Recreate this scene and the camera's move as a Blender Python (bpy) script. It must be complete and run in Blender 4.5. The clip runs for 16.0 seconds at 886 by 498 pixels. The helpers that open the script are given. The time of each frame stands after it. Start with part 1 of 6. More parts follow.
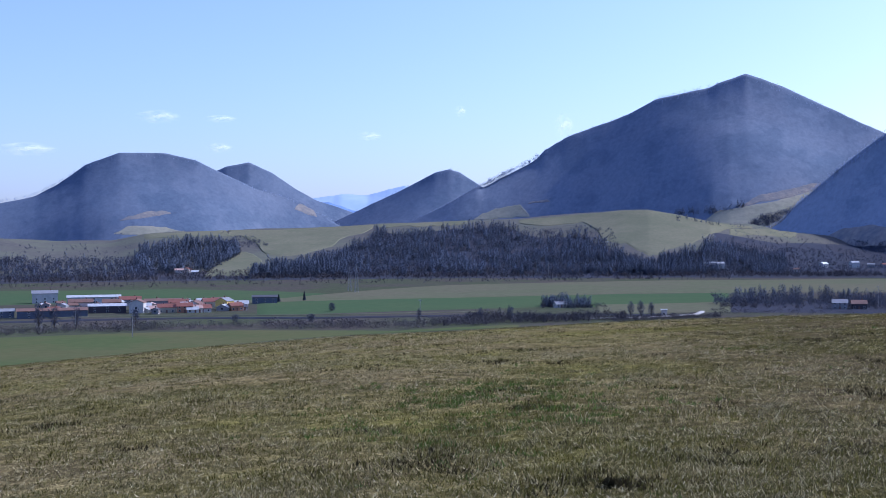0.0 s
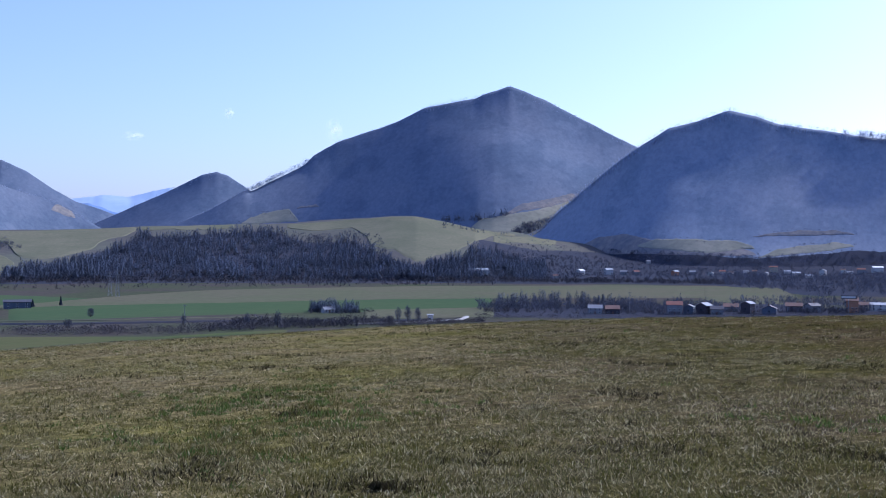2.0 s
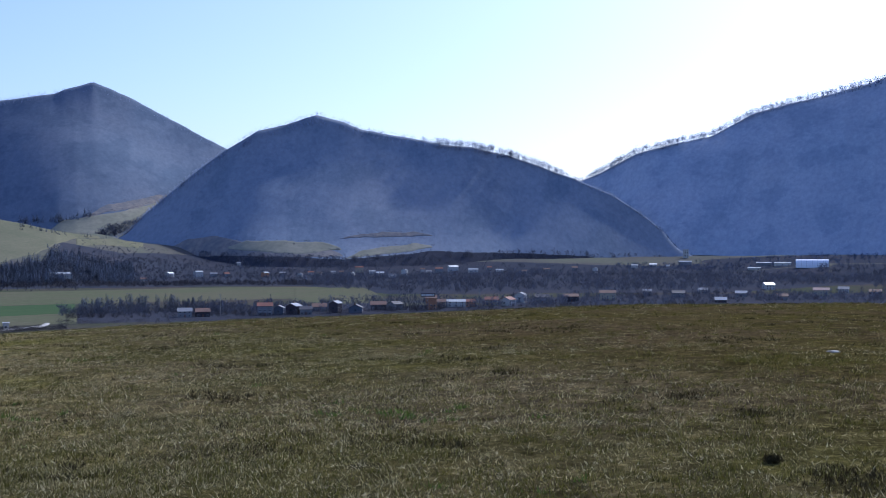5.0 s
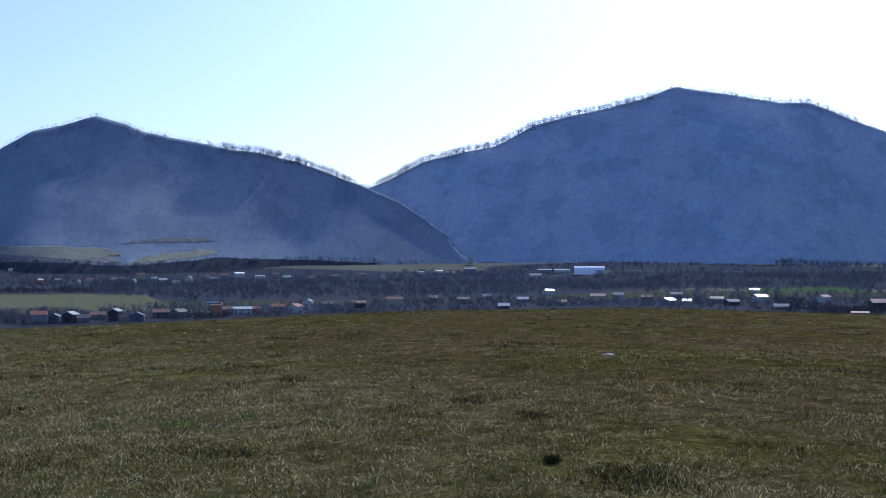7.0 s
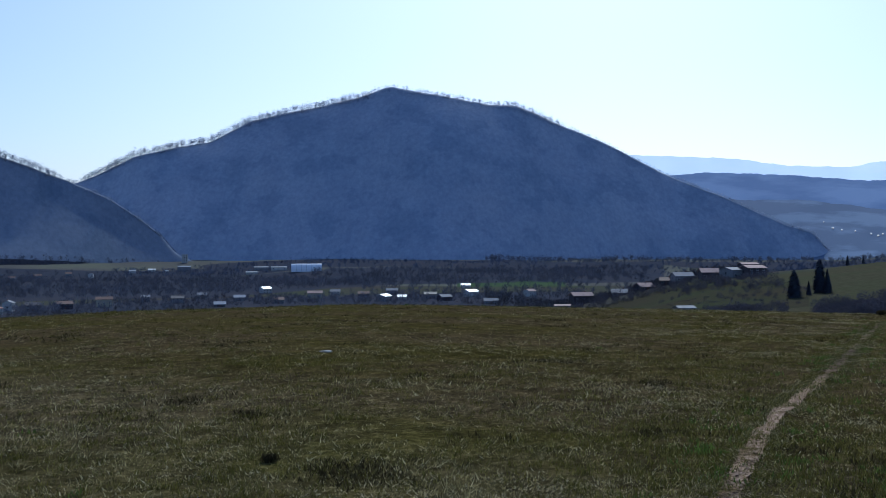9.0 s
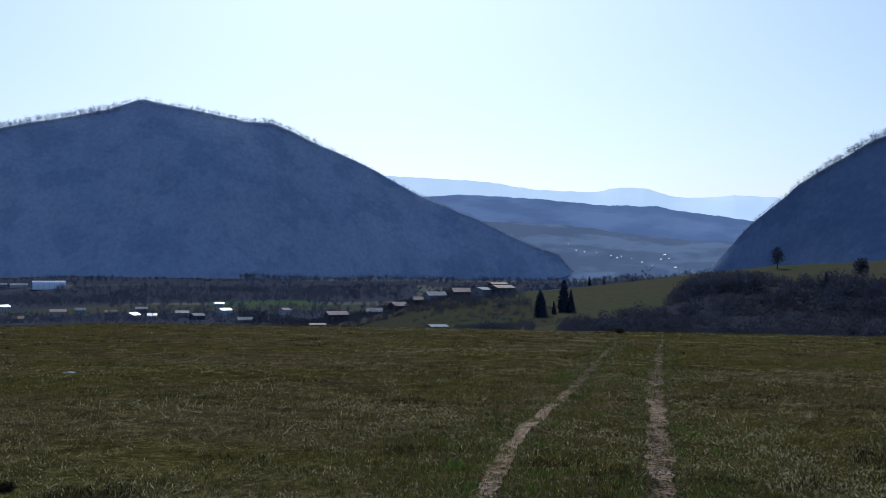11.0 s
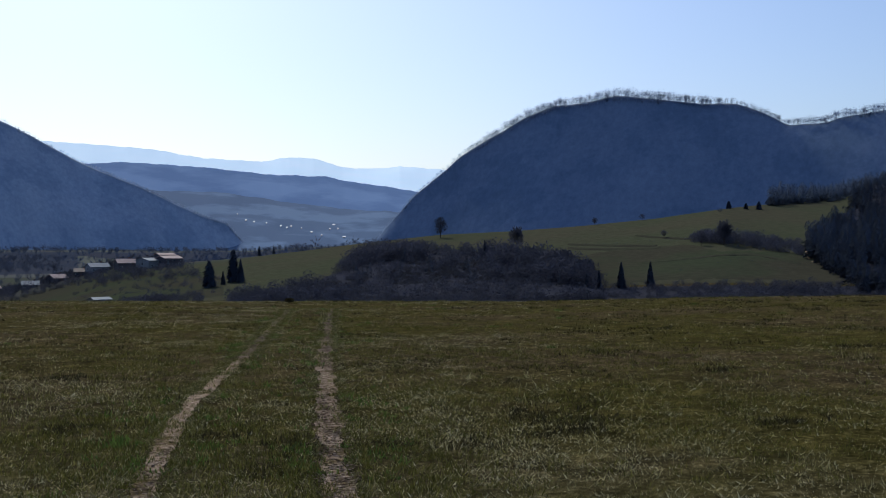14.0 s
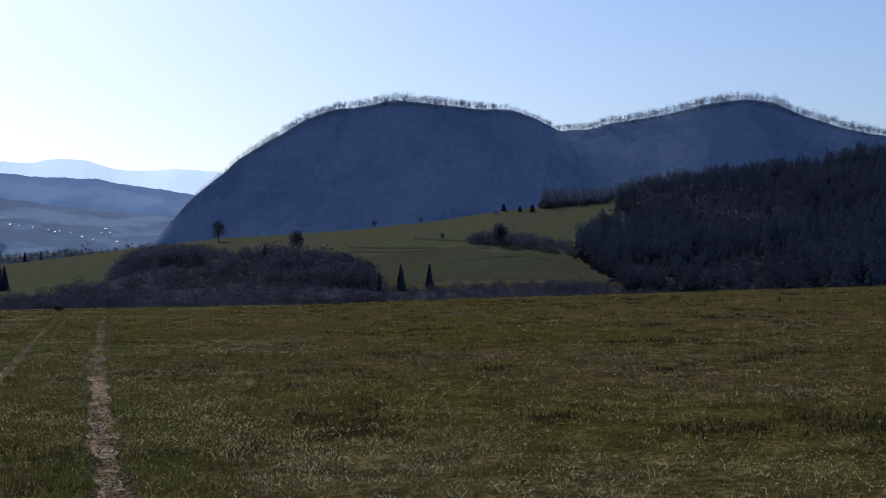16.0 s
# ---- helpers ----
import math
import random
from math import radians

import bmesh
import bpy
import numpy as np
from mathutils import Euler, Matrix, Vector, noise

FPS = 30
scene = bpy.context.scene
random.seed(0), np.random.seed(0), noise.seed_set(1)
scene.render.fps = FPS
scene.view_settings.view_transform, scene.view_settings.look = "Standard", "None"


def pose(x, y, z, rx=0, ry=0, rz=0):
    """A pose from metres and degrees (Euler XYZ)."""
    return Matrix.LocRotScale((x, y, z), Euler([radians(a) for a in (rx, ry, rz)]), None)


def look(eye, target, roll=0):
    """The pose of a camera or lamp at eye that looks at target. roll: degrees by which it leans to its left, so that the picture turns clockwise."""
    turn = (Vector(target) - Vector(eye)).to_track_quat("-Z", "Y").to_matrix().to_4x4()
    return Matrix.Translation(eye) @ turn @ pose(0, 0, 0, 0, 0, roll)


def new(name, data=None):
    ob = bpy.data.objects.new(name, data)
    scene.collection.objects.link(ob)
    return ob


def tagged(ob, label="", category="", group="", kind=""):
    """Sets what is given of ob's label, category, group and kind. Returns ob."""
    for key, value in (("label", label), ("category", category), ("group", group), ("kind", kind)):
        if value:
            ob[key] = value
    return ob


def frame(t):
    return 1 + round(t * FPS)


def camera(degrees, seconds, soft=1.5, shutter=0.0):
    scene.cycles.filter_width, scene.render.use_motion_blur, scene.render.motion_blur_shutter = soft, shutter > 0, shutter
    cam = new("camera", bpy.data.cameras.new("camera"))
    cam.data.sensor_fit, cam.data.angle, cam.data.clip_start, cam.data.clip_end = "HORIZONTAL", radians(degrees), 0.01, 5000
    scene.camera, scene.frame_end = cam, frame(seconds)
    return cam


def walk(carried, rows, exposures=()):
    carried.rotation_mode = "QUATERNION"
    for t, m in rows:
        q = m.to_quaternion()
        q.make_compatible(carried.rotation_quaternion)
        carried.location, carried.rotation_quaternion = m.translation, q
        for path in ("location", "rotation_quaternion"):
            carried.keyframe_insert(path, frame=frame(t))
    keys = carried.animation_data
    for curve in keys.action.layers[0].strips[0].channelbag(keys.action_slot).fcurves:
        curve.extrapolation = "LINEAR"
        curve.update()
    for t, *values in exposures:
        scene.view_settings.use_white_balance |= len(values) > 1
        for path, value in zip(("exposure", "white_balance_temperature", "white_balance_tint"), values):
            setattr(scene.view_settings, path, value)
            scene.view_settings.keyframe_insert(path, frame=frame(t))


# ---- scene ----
# camera: turns on the spot at eye height over the meadow; rows of seconds, yaw, pitch, roll
EYE = 1.6
cam = camera(41.9, 16.0, soft=0.85)
TURN = [
    (0.0, -0.000, -0.287, 0.339),
    (0.5, -3.817, -0.594, -0.418),
    (1.0, -5.755, -0.307, -0.413),
    (1.5, -8.334, -0.220, -0.301),
    (2.0, -11.417, -0.039, -0.263),
    (2.5, -15.952, 0.624, 0.004),
    (3.0, -19.325, 0.565, 0.082),
    (3.5, -21.134, 0.204, 0.152),
    (4.0, -23.573, -0.762, -0.181),
    (4.5, -26.593, 0.155, 0.178),
    (5.0, -31.504, 0.073, 0.150),
    (5.2, -33.007, -0.134, 0.377),
    (7.3, -44.382, 0.695, 0.045),
    (7.5, -46.289, 0.830, 0.173),
    (8.0, -50.481, 0.470, 0.184),
    (8.5, -53.291, 0.596, 0.068),
    (8.7, -54.348, 0.446, 0.177),
    (10.8, -66.509, 0.899, -0.139),
    (11.0, -67.983, 1.147, -0.175),
    (11.5, -72.120, 1.445, -0.023),
    (12.0, -76.160, 1.132, 0.147),
    (12.5, -78.110, 0.661, 0.193),
    (13.0, -79.945, 0.055, 0.195),
    (13.5, -82.128, 0.004, 0.106),
    (14.0, -84.227, -0.344, 0.100),
    (14.5, -86.368, -0.534, 0.120),
    (15.0, -89.093, -0.600, -0.131),
    (15.5, -93.079, -0.179, -0.158),
    (16.0, -95.073, -0.253, 0.540),
]
EXPOSURE = [(0.0, 0.69, 5400, 20), (1.0, 0.68, 5420, 20), (2.0, 0.63, 5440, 20), (3.0, 0.53, 5500, 17), (5.0, 0.44, 5600, 13), (7.5, 0.27, 5450, 6), (8.0, 0.04, 5400, 4), (11.0, -0.22, 5720, 2), (13.0, -0.2, 5980, 2), (15.0, -0.15, 6150, 3), (16.0, -0.07, 6200, 4)]
walk(cam, [(t, pose(0, 0, EYE, 90 + p, r, y)) for t, y, p, r in TURN], EXPOSURE)

# daylight: spring sun high over the valley, in front of the camera, thin haze
SUN_AZ, SUN_EL = 64.0, 37.0
world = bpy.data.worlds.new("sky")
scene.world = world
world.use_nodes = True
sky = world.node_tree.nodes.new("ShaderNodeTexSky")
sky.sky_type = "NISHITA"
sky.sun_disc = False
sky.sun_elevation, sky.sun_rotation = radians(SUN_EL), radians(SUN_AZ)
sky.air_density, sky.dust_density, sky.ozone_density = 1.0, 1.5, 2.0
back = world.node_tree.nodes["Background"]
back.inputs[1].default_value = 0.1
veil = world.node_tree.nodes.new("ShaderNodeMix")  # thin white spring haze over the whole sky
veil.data_type, veil.blend_type = "RGBA", "ADD"
veil.inputs[0].default_value = 1.0
veil.inputs[7].default_value = (0.42, 0.5, 1.1, 1)
cool = world.node_tree.nodes.new("ShaderNodeMix")
cool.data_type, cool.blend_type = "RGBA", "MULTIPLY"
cool.inputs[0].default_value = 1.0
cool.inputs[7].default_value = (0.88, 0.93, 1.12, 1)
world.node_tree.links.new(sky.outputs[0], cool.inputs[6])
world.node_tree.links.new(cool.outputs[2], veil.inputs[6])
world.node_tree.links.new(veil.outputs[2], back.inputs[0])


def heading(az, el=0.0):
    """Unit vector; azimuth clockwise from +y, in degrees."""
    a, e = radians(az), radians(el)
    return Vector((math.sin(a) * math.cos(e), math.cos(a) * math.cos(e), math.sin(e)))


sun = new("sun", bpy.data.lights.new("sun", "SUN"))
sun.data.energy, sun.data.angle, sun.data.color = 3.5, radians(0.53), (1.0, 0.95, 0.87)
sun.matrix_world = look(heading(SUN_AZ, SUN_EL) * 100, (0, 0, 0))


# ---- materials ----
def shader(name, rough=0.9):
    m = bpy.data.materials.new(name)
    m.use_nodes = True
    n = m.node_tree.nodes
    b = n["Principled BSDF"]
    b.inputs["Roughness"].default_value = rough
    b.inputs["Specular IOR Level"].default_value = 0.2
    return m, n, m.node_tree.links, b


def noise_node(n, l, scale, detail=4.0, rough=0.6, coord=None, stretch=None):
    c = n.new("ShaderNodeTexCoord")
    src = c.outputs["Object"]
    if stretch:
        mp = n.new("ShaderNodeMapping")
        mp.inputs["Scale"].default_value = stretch
        l.new(src, mp.inputs[0])
        src = mp.outputs[0]
    t = n.new("ShaderNodeTexNoise")
    t.inputs["Scale"].default_value, t.inputs["Detail"].default_value, t.inputs["Roughness"].default_value = scale, detail, rough
    l.new(src, t.inputs["Vector"])
    return t.outputs["Fac"]


def ramp(n, l, fac, stops):
    r = n.new("ShaderNodeValToRGB")
    e = r.color_ramp.elements
    while len(e) < len(stops):
        e.new(0.5)
    for k, (p, c) in zip(e, stops):
        k.position, k.color = p, (*c, 1)
    l.new(fac, r.inputs[0])
    return r.outputs[0]


def mix(n, l, fac, a, b, mode="MIX"):
    m = n.new("ShaderNodeMix")
    m.data_type, m.blend_type = "RGBA", mode
    for sock, v in ((m.inputs[0], fac), (m.inputs[6], a), (m.inputs[7], b)):
        if isinstance(v, (int, float)):
            sock.default_value = v
        elif isinstance(v, tuple):
            sock.default_value = (*v, 1)
        else:
            l.new(v, sock)
    return m.outputs[2]


def bump(n, l, b, height, strength, distance):
    k = n.new("ShaderNodeBump")
    k.inputs["Strength"].default_value, k.inputs["Distance"].default_value = strength, distance
    l.new(height, k.inputs["Height"])
    l.new(k.outputs[0], b.inputs["Normal"])


def soil_like(name, coarse, fine, stops_a, stops_b, rough=0.95, relief=0.0, blend=(0.42, 0.6), dry_lit_side=None, mottle=0.0):
    """Two colour families, mixed in patches of one size and mottled at another."""
    m, n, l, b = shader(name, rough)
    b.inputs["Specular IOR Level"].default_value = 0.0
    big, small = noise_node(n, l, coarse, 5), noise_node(n, l, fine, 6, 0.7)
    ca, cb = ramp(n, l, small, stops_a), ramp(n, l, small, stops_b)
    mask = ramp(n, l, big, [(blend[0], (0, 0, 0)), (blend[1], (1, 1, 1))])
    col = mix(n, l, mask, ca, cb)
    if dry_lit_side:  # paler dead grass on one side, with side-lit and back-lit tones painted in
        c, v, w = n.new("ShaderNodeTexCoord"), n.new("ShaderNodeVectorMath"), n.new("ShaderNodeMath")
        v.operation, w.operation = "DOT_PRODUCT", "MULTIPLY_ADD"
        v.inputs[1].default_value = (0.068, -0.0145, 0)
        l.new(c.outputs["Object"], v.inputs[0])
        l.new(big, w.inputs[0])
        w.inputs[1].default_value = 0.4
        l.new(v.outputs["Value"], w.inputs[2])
        col = mix(n, l, 1.0, col, ramp(n, l, w.outputs[0], [(0.02, dry_lit_side), (0.4, (1, 1, 1)), (0.6, (0.96, 0.96, 0.96)), (0.95, (0.79, 0.74, 0.7))]), "MULTIPLY")
    if mottle:  # tufts and the shade in hollows as random tone, a hand's width to a stride
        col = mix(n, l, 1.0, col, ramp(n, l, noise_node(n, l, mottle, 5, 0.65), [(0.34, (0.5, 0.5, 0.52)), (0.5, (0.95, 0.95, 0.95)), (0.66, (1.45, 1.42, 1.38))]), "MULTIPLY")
    l.new(col, b.inputs["Base Color"])
    if relief:
        bump(n, l, b, small, 0.8, relief)
    return m


def islands(name, stops, rough=0.9, spec=0.15, translucent=0.0):
    """Colour that varies from piece to piece of a joined mesh."""
    m, n, l, b = shader(name, rough)
    b.inputs["Specular IOR Level"].default_value = spec
    b.inputs["Diffuse Roughness"].default_value = 1.0
    g = n.new("ShaderNodeNewGeometry")
    big = noise_node(n, l, 0.006, 3)
    c = ramp(n, l, g.outputs["Random Per Island"], stops)
    tone = ramp(n, l, big, [(0.3, (0.72, 0.72, 0.72)), (0.7, (1.2, 1.2, 1.2))])
    col = mix(n, l, 1.0, c, tone, "MULTIPLY")
    l.new(col, b.inputs["Base Color"])
    if translucent:
        t = n.new("ShaderNodeBsdfTranslucent")
        l.new(col, t.inputs[0])
        s = n.new("ShaderNodeMixShader")
        s.inputs[0].default_value = translucent
        l.new(b.outputs[0], s.inputs[1])
        l.new(t.outputs[0], s.inputs[2])
        l.new(s.outputs[0], n["Material Output"].inputs[0])
    return m


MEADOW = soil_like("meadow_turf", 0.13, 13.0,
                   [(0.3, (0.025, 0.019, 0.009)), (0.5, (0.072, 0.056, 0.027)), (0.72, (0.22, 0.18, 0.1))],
                   [(0.3, (0.022, 0.021, 0.006)), (0.5, (0.064, 0.056, 0.017)), (0.72, (0.17, 0.148, 0.056))], relief=0.05, dry_lit_side=(1.78, 1.8, 1.62), mottle=2.2)
VALLEY = soil_like("valley_turf", 0.012, 0.2, [(0.3, (0.05, 0.047, 0.045)), (0.7, (0.085, 0.076, 0.065))],
                   [(0.3, (0.045, 0.055, 0.036)), (0.7, (0.075, 0.085, 0.052))])
CROP = soil_like("winter_crop", 0.01, 0.15, [(0.3, (0.05, 0.084, 0.043)), (0.7, (0.062, 0.097, 0.05))],
                 [(0.3, (0.056, 0.086, 0.044)), (0.7, (0.07, 0.1, 0.052))])
YOUNG_CROP = soil_like("young_crop", 0.015, 0.2, [(0.3, (0.064, 0.086, 0.036)), (0.7, (0.08, 0.1, 0.044))],
                       [(0.3, (0.082, 0.086, 0.04)), (0.7, (0.096, 0.1, 0.05))])
FALLOW = soil_like("fallow_field", 0.01, 0.15, [(0.3, (0.092, 0.092, 0.062)), (0.7, (0.122, 0.118, 0.08))],
                   [(0.3, (0.083, 0.092, 0.057)), (0.7, (0.112, 0.12, 0.073))])
PASTURE_TURF = soil_like("pasture_turf", 0.015, 0.3, [(0.3, (0.05, 0.053, 0.03)), (0.7, (0.072, 0.074, 0.043))],
                         [(0.3, (0.056, 0.052, 0.032)), (0.7, (0.08, 0.072, 0.046))])
TERRACE = soil_like("terrace_turf", 0.02, 0.3, [(0.3, (0.04, 0.038, 0.026)), (0.7, (0.062, 0.055, 0.036))],
                    [(0.3, (0.038, 0.046, 0.026)), (0.7, (0.056, 0.06, 0.034))])
SCRUB_BANK = soil_like("weedy_bank", 0.05, 0.4, [(0.3, (0.034, 0.033, 0.024)), (0.7, (0.055, 0.05, 0.034))],
                       [(0.3, (0.038, 0.042, 0.026)), (0.7, (0.06, 0.06, 0.036))])
HAY = soil_like("dry_meadow", 0.012, 0.2, [(0.3, (0.127, 0.128, 0.086)), (0.7, (0.17, 0.165, 0.114))],
                [(0.3, (0.11, 0.118, 0.079)), (0.7, (0.142, 0.145, 0.097))])
# Dry meadow colour brightened to look lit on slopes turned from the sun.
LIT_HAY = soil_like("lit_dry_meadow", 0.012, 0.1, [(0.3, (0.23, 0.225, 0.175)), (0.7, (0.31, 0.295, 0.23))],
                    [(0.3, (0.19, 0.193, 0.15)), (0.7, (0.25, 0.245, 0.19))])
# Scrub colour, raised in the same way for the unlit slopes.
SCAR = soil_like("scrubby_clearing", 0.02, 0.09, [(0.3, (0.15, 0.145, 0.145)), (0.7, (0.3, 0.27, 0.235))],
                 [(0.3, (0.13, 0.14, 0.16)), (0.7, (0.2, 0.195, 0.19))], blend=(0.4, 0.62))
FOOTHILL = soil_like("foothill_turf", 0.006, 0.1, [(0.3, (0.08, 0.08, 0.078)), (0.7, (0.115, 0.11, 0.1))],
                     [(0.3, (0.095, 0.102, 0.082)), (0.7, (0.13, 0.134, 0.105))])
DIRT = soil_like("track_dirt", 2.2, 20.0, [(0.35, (0.16, 0.105, 0.065)), (0.5, (0.31, 0.215, 0.14)), (0.66, (0.5, 0.38, 0.28))],
                 [(0.3, (0.06, 0.042, 0.018)), (0.5, (0.12, 0.085, 0.04)), (0.7, (0.28, 0.2, 0.12))], relief=0.06, blend=(0.48, 0.62))
# Base darkened so sunlit ground between the bushes reads as shaded.
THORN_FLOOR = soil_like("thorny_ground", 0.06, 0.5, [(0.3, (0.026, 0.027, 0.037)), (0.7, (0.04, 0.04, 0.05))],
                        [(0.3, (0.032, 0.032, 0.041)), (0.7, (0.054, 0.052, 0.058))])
GRAVEL = soil_like("pale_road", 0.05, 1.0, [(0.3, (0.34, 0.33, 0.31)), (0.7, (0.46, 0.44, 0.42))],
                   [(0.3, (0.3, 0.29, 0.27)), (0.7, (0.4, 0.39, 0.37))])
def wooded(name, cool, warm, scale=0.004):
    """Closed winter canopy seen from afar: broad patches of beech, stands of dark spruce, gullies down the slope, fine
    crown grain. Distance haze comes in with the two colours.
    """
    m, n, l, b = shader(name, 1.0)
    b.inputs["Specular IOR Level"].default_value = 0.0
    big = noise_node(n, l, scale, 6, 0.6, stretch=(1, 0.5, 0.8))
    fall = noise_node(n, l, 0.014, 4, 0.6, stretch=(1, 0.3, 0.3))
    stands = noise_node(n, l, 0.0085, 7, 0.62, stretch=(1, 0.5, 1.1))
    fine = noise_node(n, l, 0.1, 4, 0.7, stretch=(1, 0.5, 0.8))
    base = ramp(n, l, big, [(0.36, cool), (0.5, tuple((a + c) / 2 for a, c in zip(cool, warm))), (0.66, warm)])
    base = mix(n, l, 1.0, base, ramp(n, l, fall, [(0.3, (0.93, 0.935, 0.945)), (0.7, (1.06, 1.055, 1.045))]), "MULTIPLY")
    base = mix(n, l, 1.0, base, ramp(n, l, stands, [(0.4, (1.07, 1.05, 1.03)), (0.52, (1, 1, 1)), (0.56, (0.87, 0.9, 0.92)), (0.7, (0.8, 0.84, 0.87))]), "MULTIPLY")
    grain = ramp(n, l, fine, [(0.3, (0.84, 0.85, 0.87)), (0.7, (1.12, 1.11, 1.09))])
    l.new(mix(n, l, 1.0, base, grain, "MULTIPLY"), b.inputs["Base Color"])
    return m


# The blue of distance haze is put into all these slope colours.
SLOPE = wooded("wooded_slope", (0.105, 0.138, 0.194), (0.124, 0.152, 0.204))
# Brighter copy of the slope colour, for haze on the pyramid mountain.
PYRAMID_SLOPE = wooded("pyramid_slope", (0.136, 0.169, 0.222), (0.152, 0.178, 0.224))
# Lighter copy again: haze over the unlit broad mountain, held in the colour.
HAZY_SLOPE = wooded("hazy_slope", (0.2, 0.24, 0.298), (0.222, 0.252, 0.3))
# Brightened copy for the two-humped mountain, whose face lies in shade.
SHADE_LIFT_SLOPE = wooded("shade_lift_slope", (0.165, 0.21, 0.288), (0.178, 0.22, 0.294))
# Palest copy: bright haze below the sun painted into the high mountain's colour.
PALE_HAZE_SLOPE = wooded("pale_haze_slope", (0.303, 0.356, 0.432), (0.332, 0.372, 0.436))
# Far woods: distance haze is put into these base colours as blue and paleness.
BARE_WOOD = islands("hazed_bare_beech", [(0.0, (0.25, 0.31, 0.44)), (0.5, (0.29, 0.35, 0.48)), (1.0, (0.35, 0.4, 0.52))], spec=0.0, translucent=0.5)
CANOPY = islands("hazed_canopy", [(0.0, (0.11, 0.142, 0.215)), (0.5, (0.12, 0.15, 0.222)), (1.0, (0.135, 0.162, 0.23))], spec=0.0)
CONIFER = islands("hazed_spruce_afar", [(0.0, (0.085, 0.115, 0.19)), (0.6, (0.1, 0.13, 0.2)), (1.0, (0.11, 0.145, 0.21))], spec=0.0)
# Bluish for haze, and darkened so that gaps between trees look like shade.
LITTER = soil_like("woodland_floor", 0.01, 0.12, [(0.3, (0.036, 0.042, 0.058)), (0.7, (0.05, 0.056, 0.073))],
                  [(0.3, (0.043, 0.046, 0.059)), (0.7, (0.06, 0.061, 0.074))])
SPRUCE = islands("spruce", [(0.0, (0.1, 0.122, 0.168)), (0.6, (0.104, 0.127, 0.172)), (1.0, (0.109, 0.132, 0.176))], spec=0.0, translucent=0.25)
TWIG = islands("hazed_twigs", [(0.0, (0.1, 0.113, 0.156)), (0.5, (0.108, 0.12, 0.16)), (1.0, (0.118, 0.127, 0.166))], spec=0.0, translucent=0.2)
HEDGE = islands("hedge_twigs", [(0.0, (0.1, 0.096, 0.108)), (0.5, (0.116, 0.11, 0.12)), (1.0, (0.135, 0.126, 0.132))], spec=0.0)
BARK = soil_like("bark", 0.8, 6.0, [(0.3, (0.05, 0.042, 0.035)), (0.7, (0.12, 0.1, 0.085))], [(0.3, (0.07, 0.06, 0.05)), (0.7, (0.14, 0.12, 0.1))], relief=0.02)
# Needles and thorn twigs are lifted and blued for the thinner haze nearby.
NEEDLE = islands("fir_needles", [(0.0, (0.05, 0.06, 0.084)), (0.6, (0.054, 0.065, 0.09)), (1.0, (0.06, 0.071, 0.095))], spec=0.0, translucent=0.15)
THORN = islands("thicket_twigs", [(0.0, (0.07, 0.074, 0.104)), (0.5, (0.08, 0.082, 0.11)), (1.0, (0.092, 0.092, 0.118))], spec=0.0, translucent=0.3)
CRUMB = islands("dirt_crumbs", [(0.0, (0.07, 0.044, 0.025)), (0.5, (0.17, 0.112, 0.068)), (1.0, (0.36, 0.26, 0.175))], spec=0.0)
WITHERED = islands("withered_weed", [(0.0, (0.03, 0.025, 0.012)), (0.6, (0.06, 0.05, 0.024)), (1.0, (0.11, 0.095, 0.045))], spec=0.0, translucent=0.2)
BRAMBLE = islands("pale_bramble", [(0.0, (0.08, 0.073, 0.074)), (0.5, (0.11, 0.1, 0.096)), (1.0, (0.16, 0.14, 0.13))], spec=0.0)
STRAW = islands("dry_grass", [(0.0, (0.09, 0.074, 0.03)), (0.45, (0.24, 0.204, 0.088)), (0.78, (0.47, 0.4, 0.185)), (1.0, (0.9, 0.79, 0.46))], rough=0.8, spec=0.04, translucent=0.25)
BLADE = islands("green_grass", [(0.0, (0.052, 0.051, 0.01)), (0.6, (0.12, 0.114, 0.025)), (1.0, (0.27, 0.238, 0.07))], rough=0.7, spec=0.04, translucent=0.3)
CLOVER = islands("fresh_clover", [(0.0, (0.055, 0.09, 0.016)), (0.6, (0.1, 0.155, 0.03)), (1.0, (0.19, 0.26, 0.06))], rough=0.6, spec=0.08, translucent=0.3)
# The palest straw also stands in for sun glints in the grass.
LITTER_STRAW = islands("pale_straw", [(0.0, (0.34, 0.28, 0.13)), (0.5, (0.6, 0.5, 0.24)), (1.0, (0.95, 0.84, 0.55))], rough=0.6, spec=0.08, translucent=0.2)


def paint(name, colour, rough=0.7, metal=0.0, grime=0.25, scale=0.35):
    """Painted or rendered surface with soft weathering."""
    m, n, l, b = shader(name, rough)
    b.inputs["Metallic"].default_value = metal
    k = noise_node(n, l, scale, 6, 0.65)
    dark = tuple(c * (1 - grime) for c in colour)
    l.new(ramp(n, l, k, [(0.3, dark), (0.65, colour)]), b.inputs["Base Color"])
    return m


WALLS = [paint("plaster_white", (0.5, 0.49, 0.46)), paint("plaster_cream", (0.42, 0.37, 0.28)), paint("plaster_blue", (0.1, 0.12, 0.16)),
         paint("plaster_grey", (0.24, 0.24, 0.25)), paint("plaster_orange", (0.4, 0.21, 0.13)), paint("plaster_yellow", (0.68, 0.5, 0.14)), paint("dark_boards", (0.07, 0.06, 0.07))]
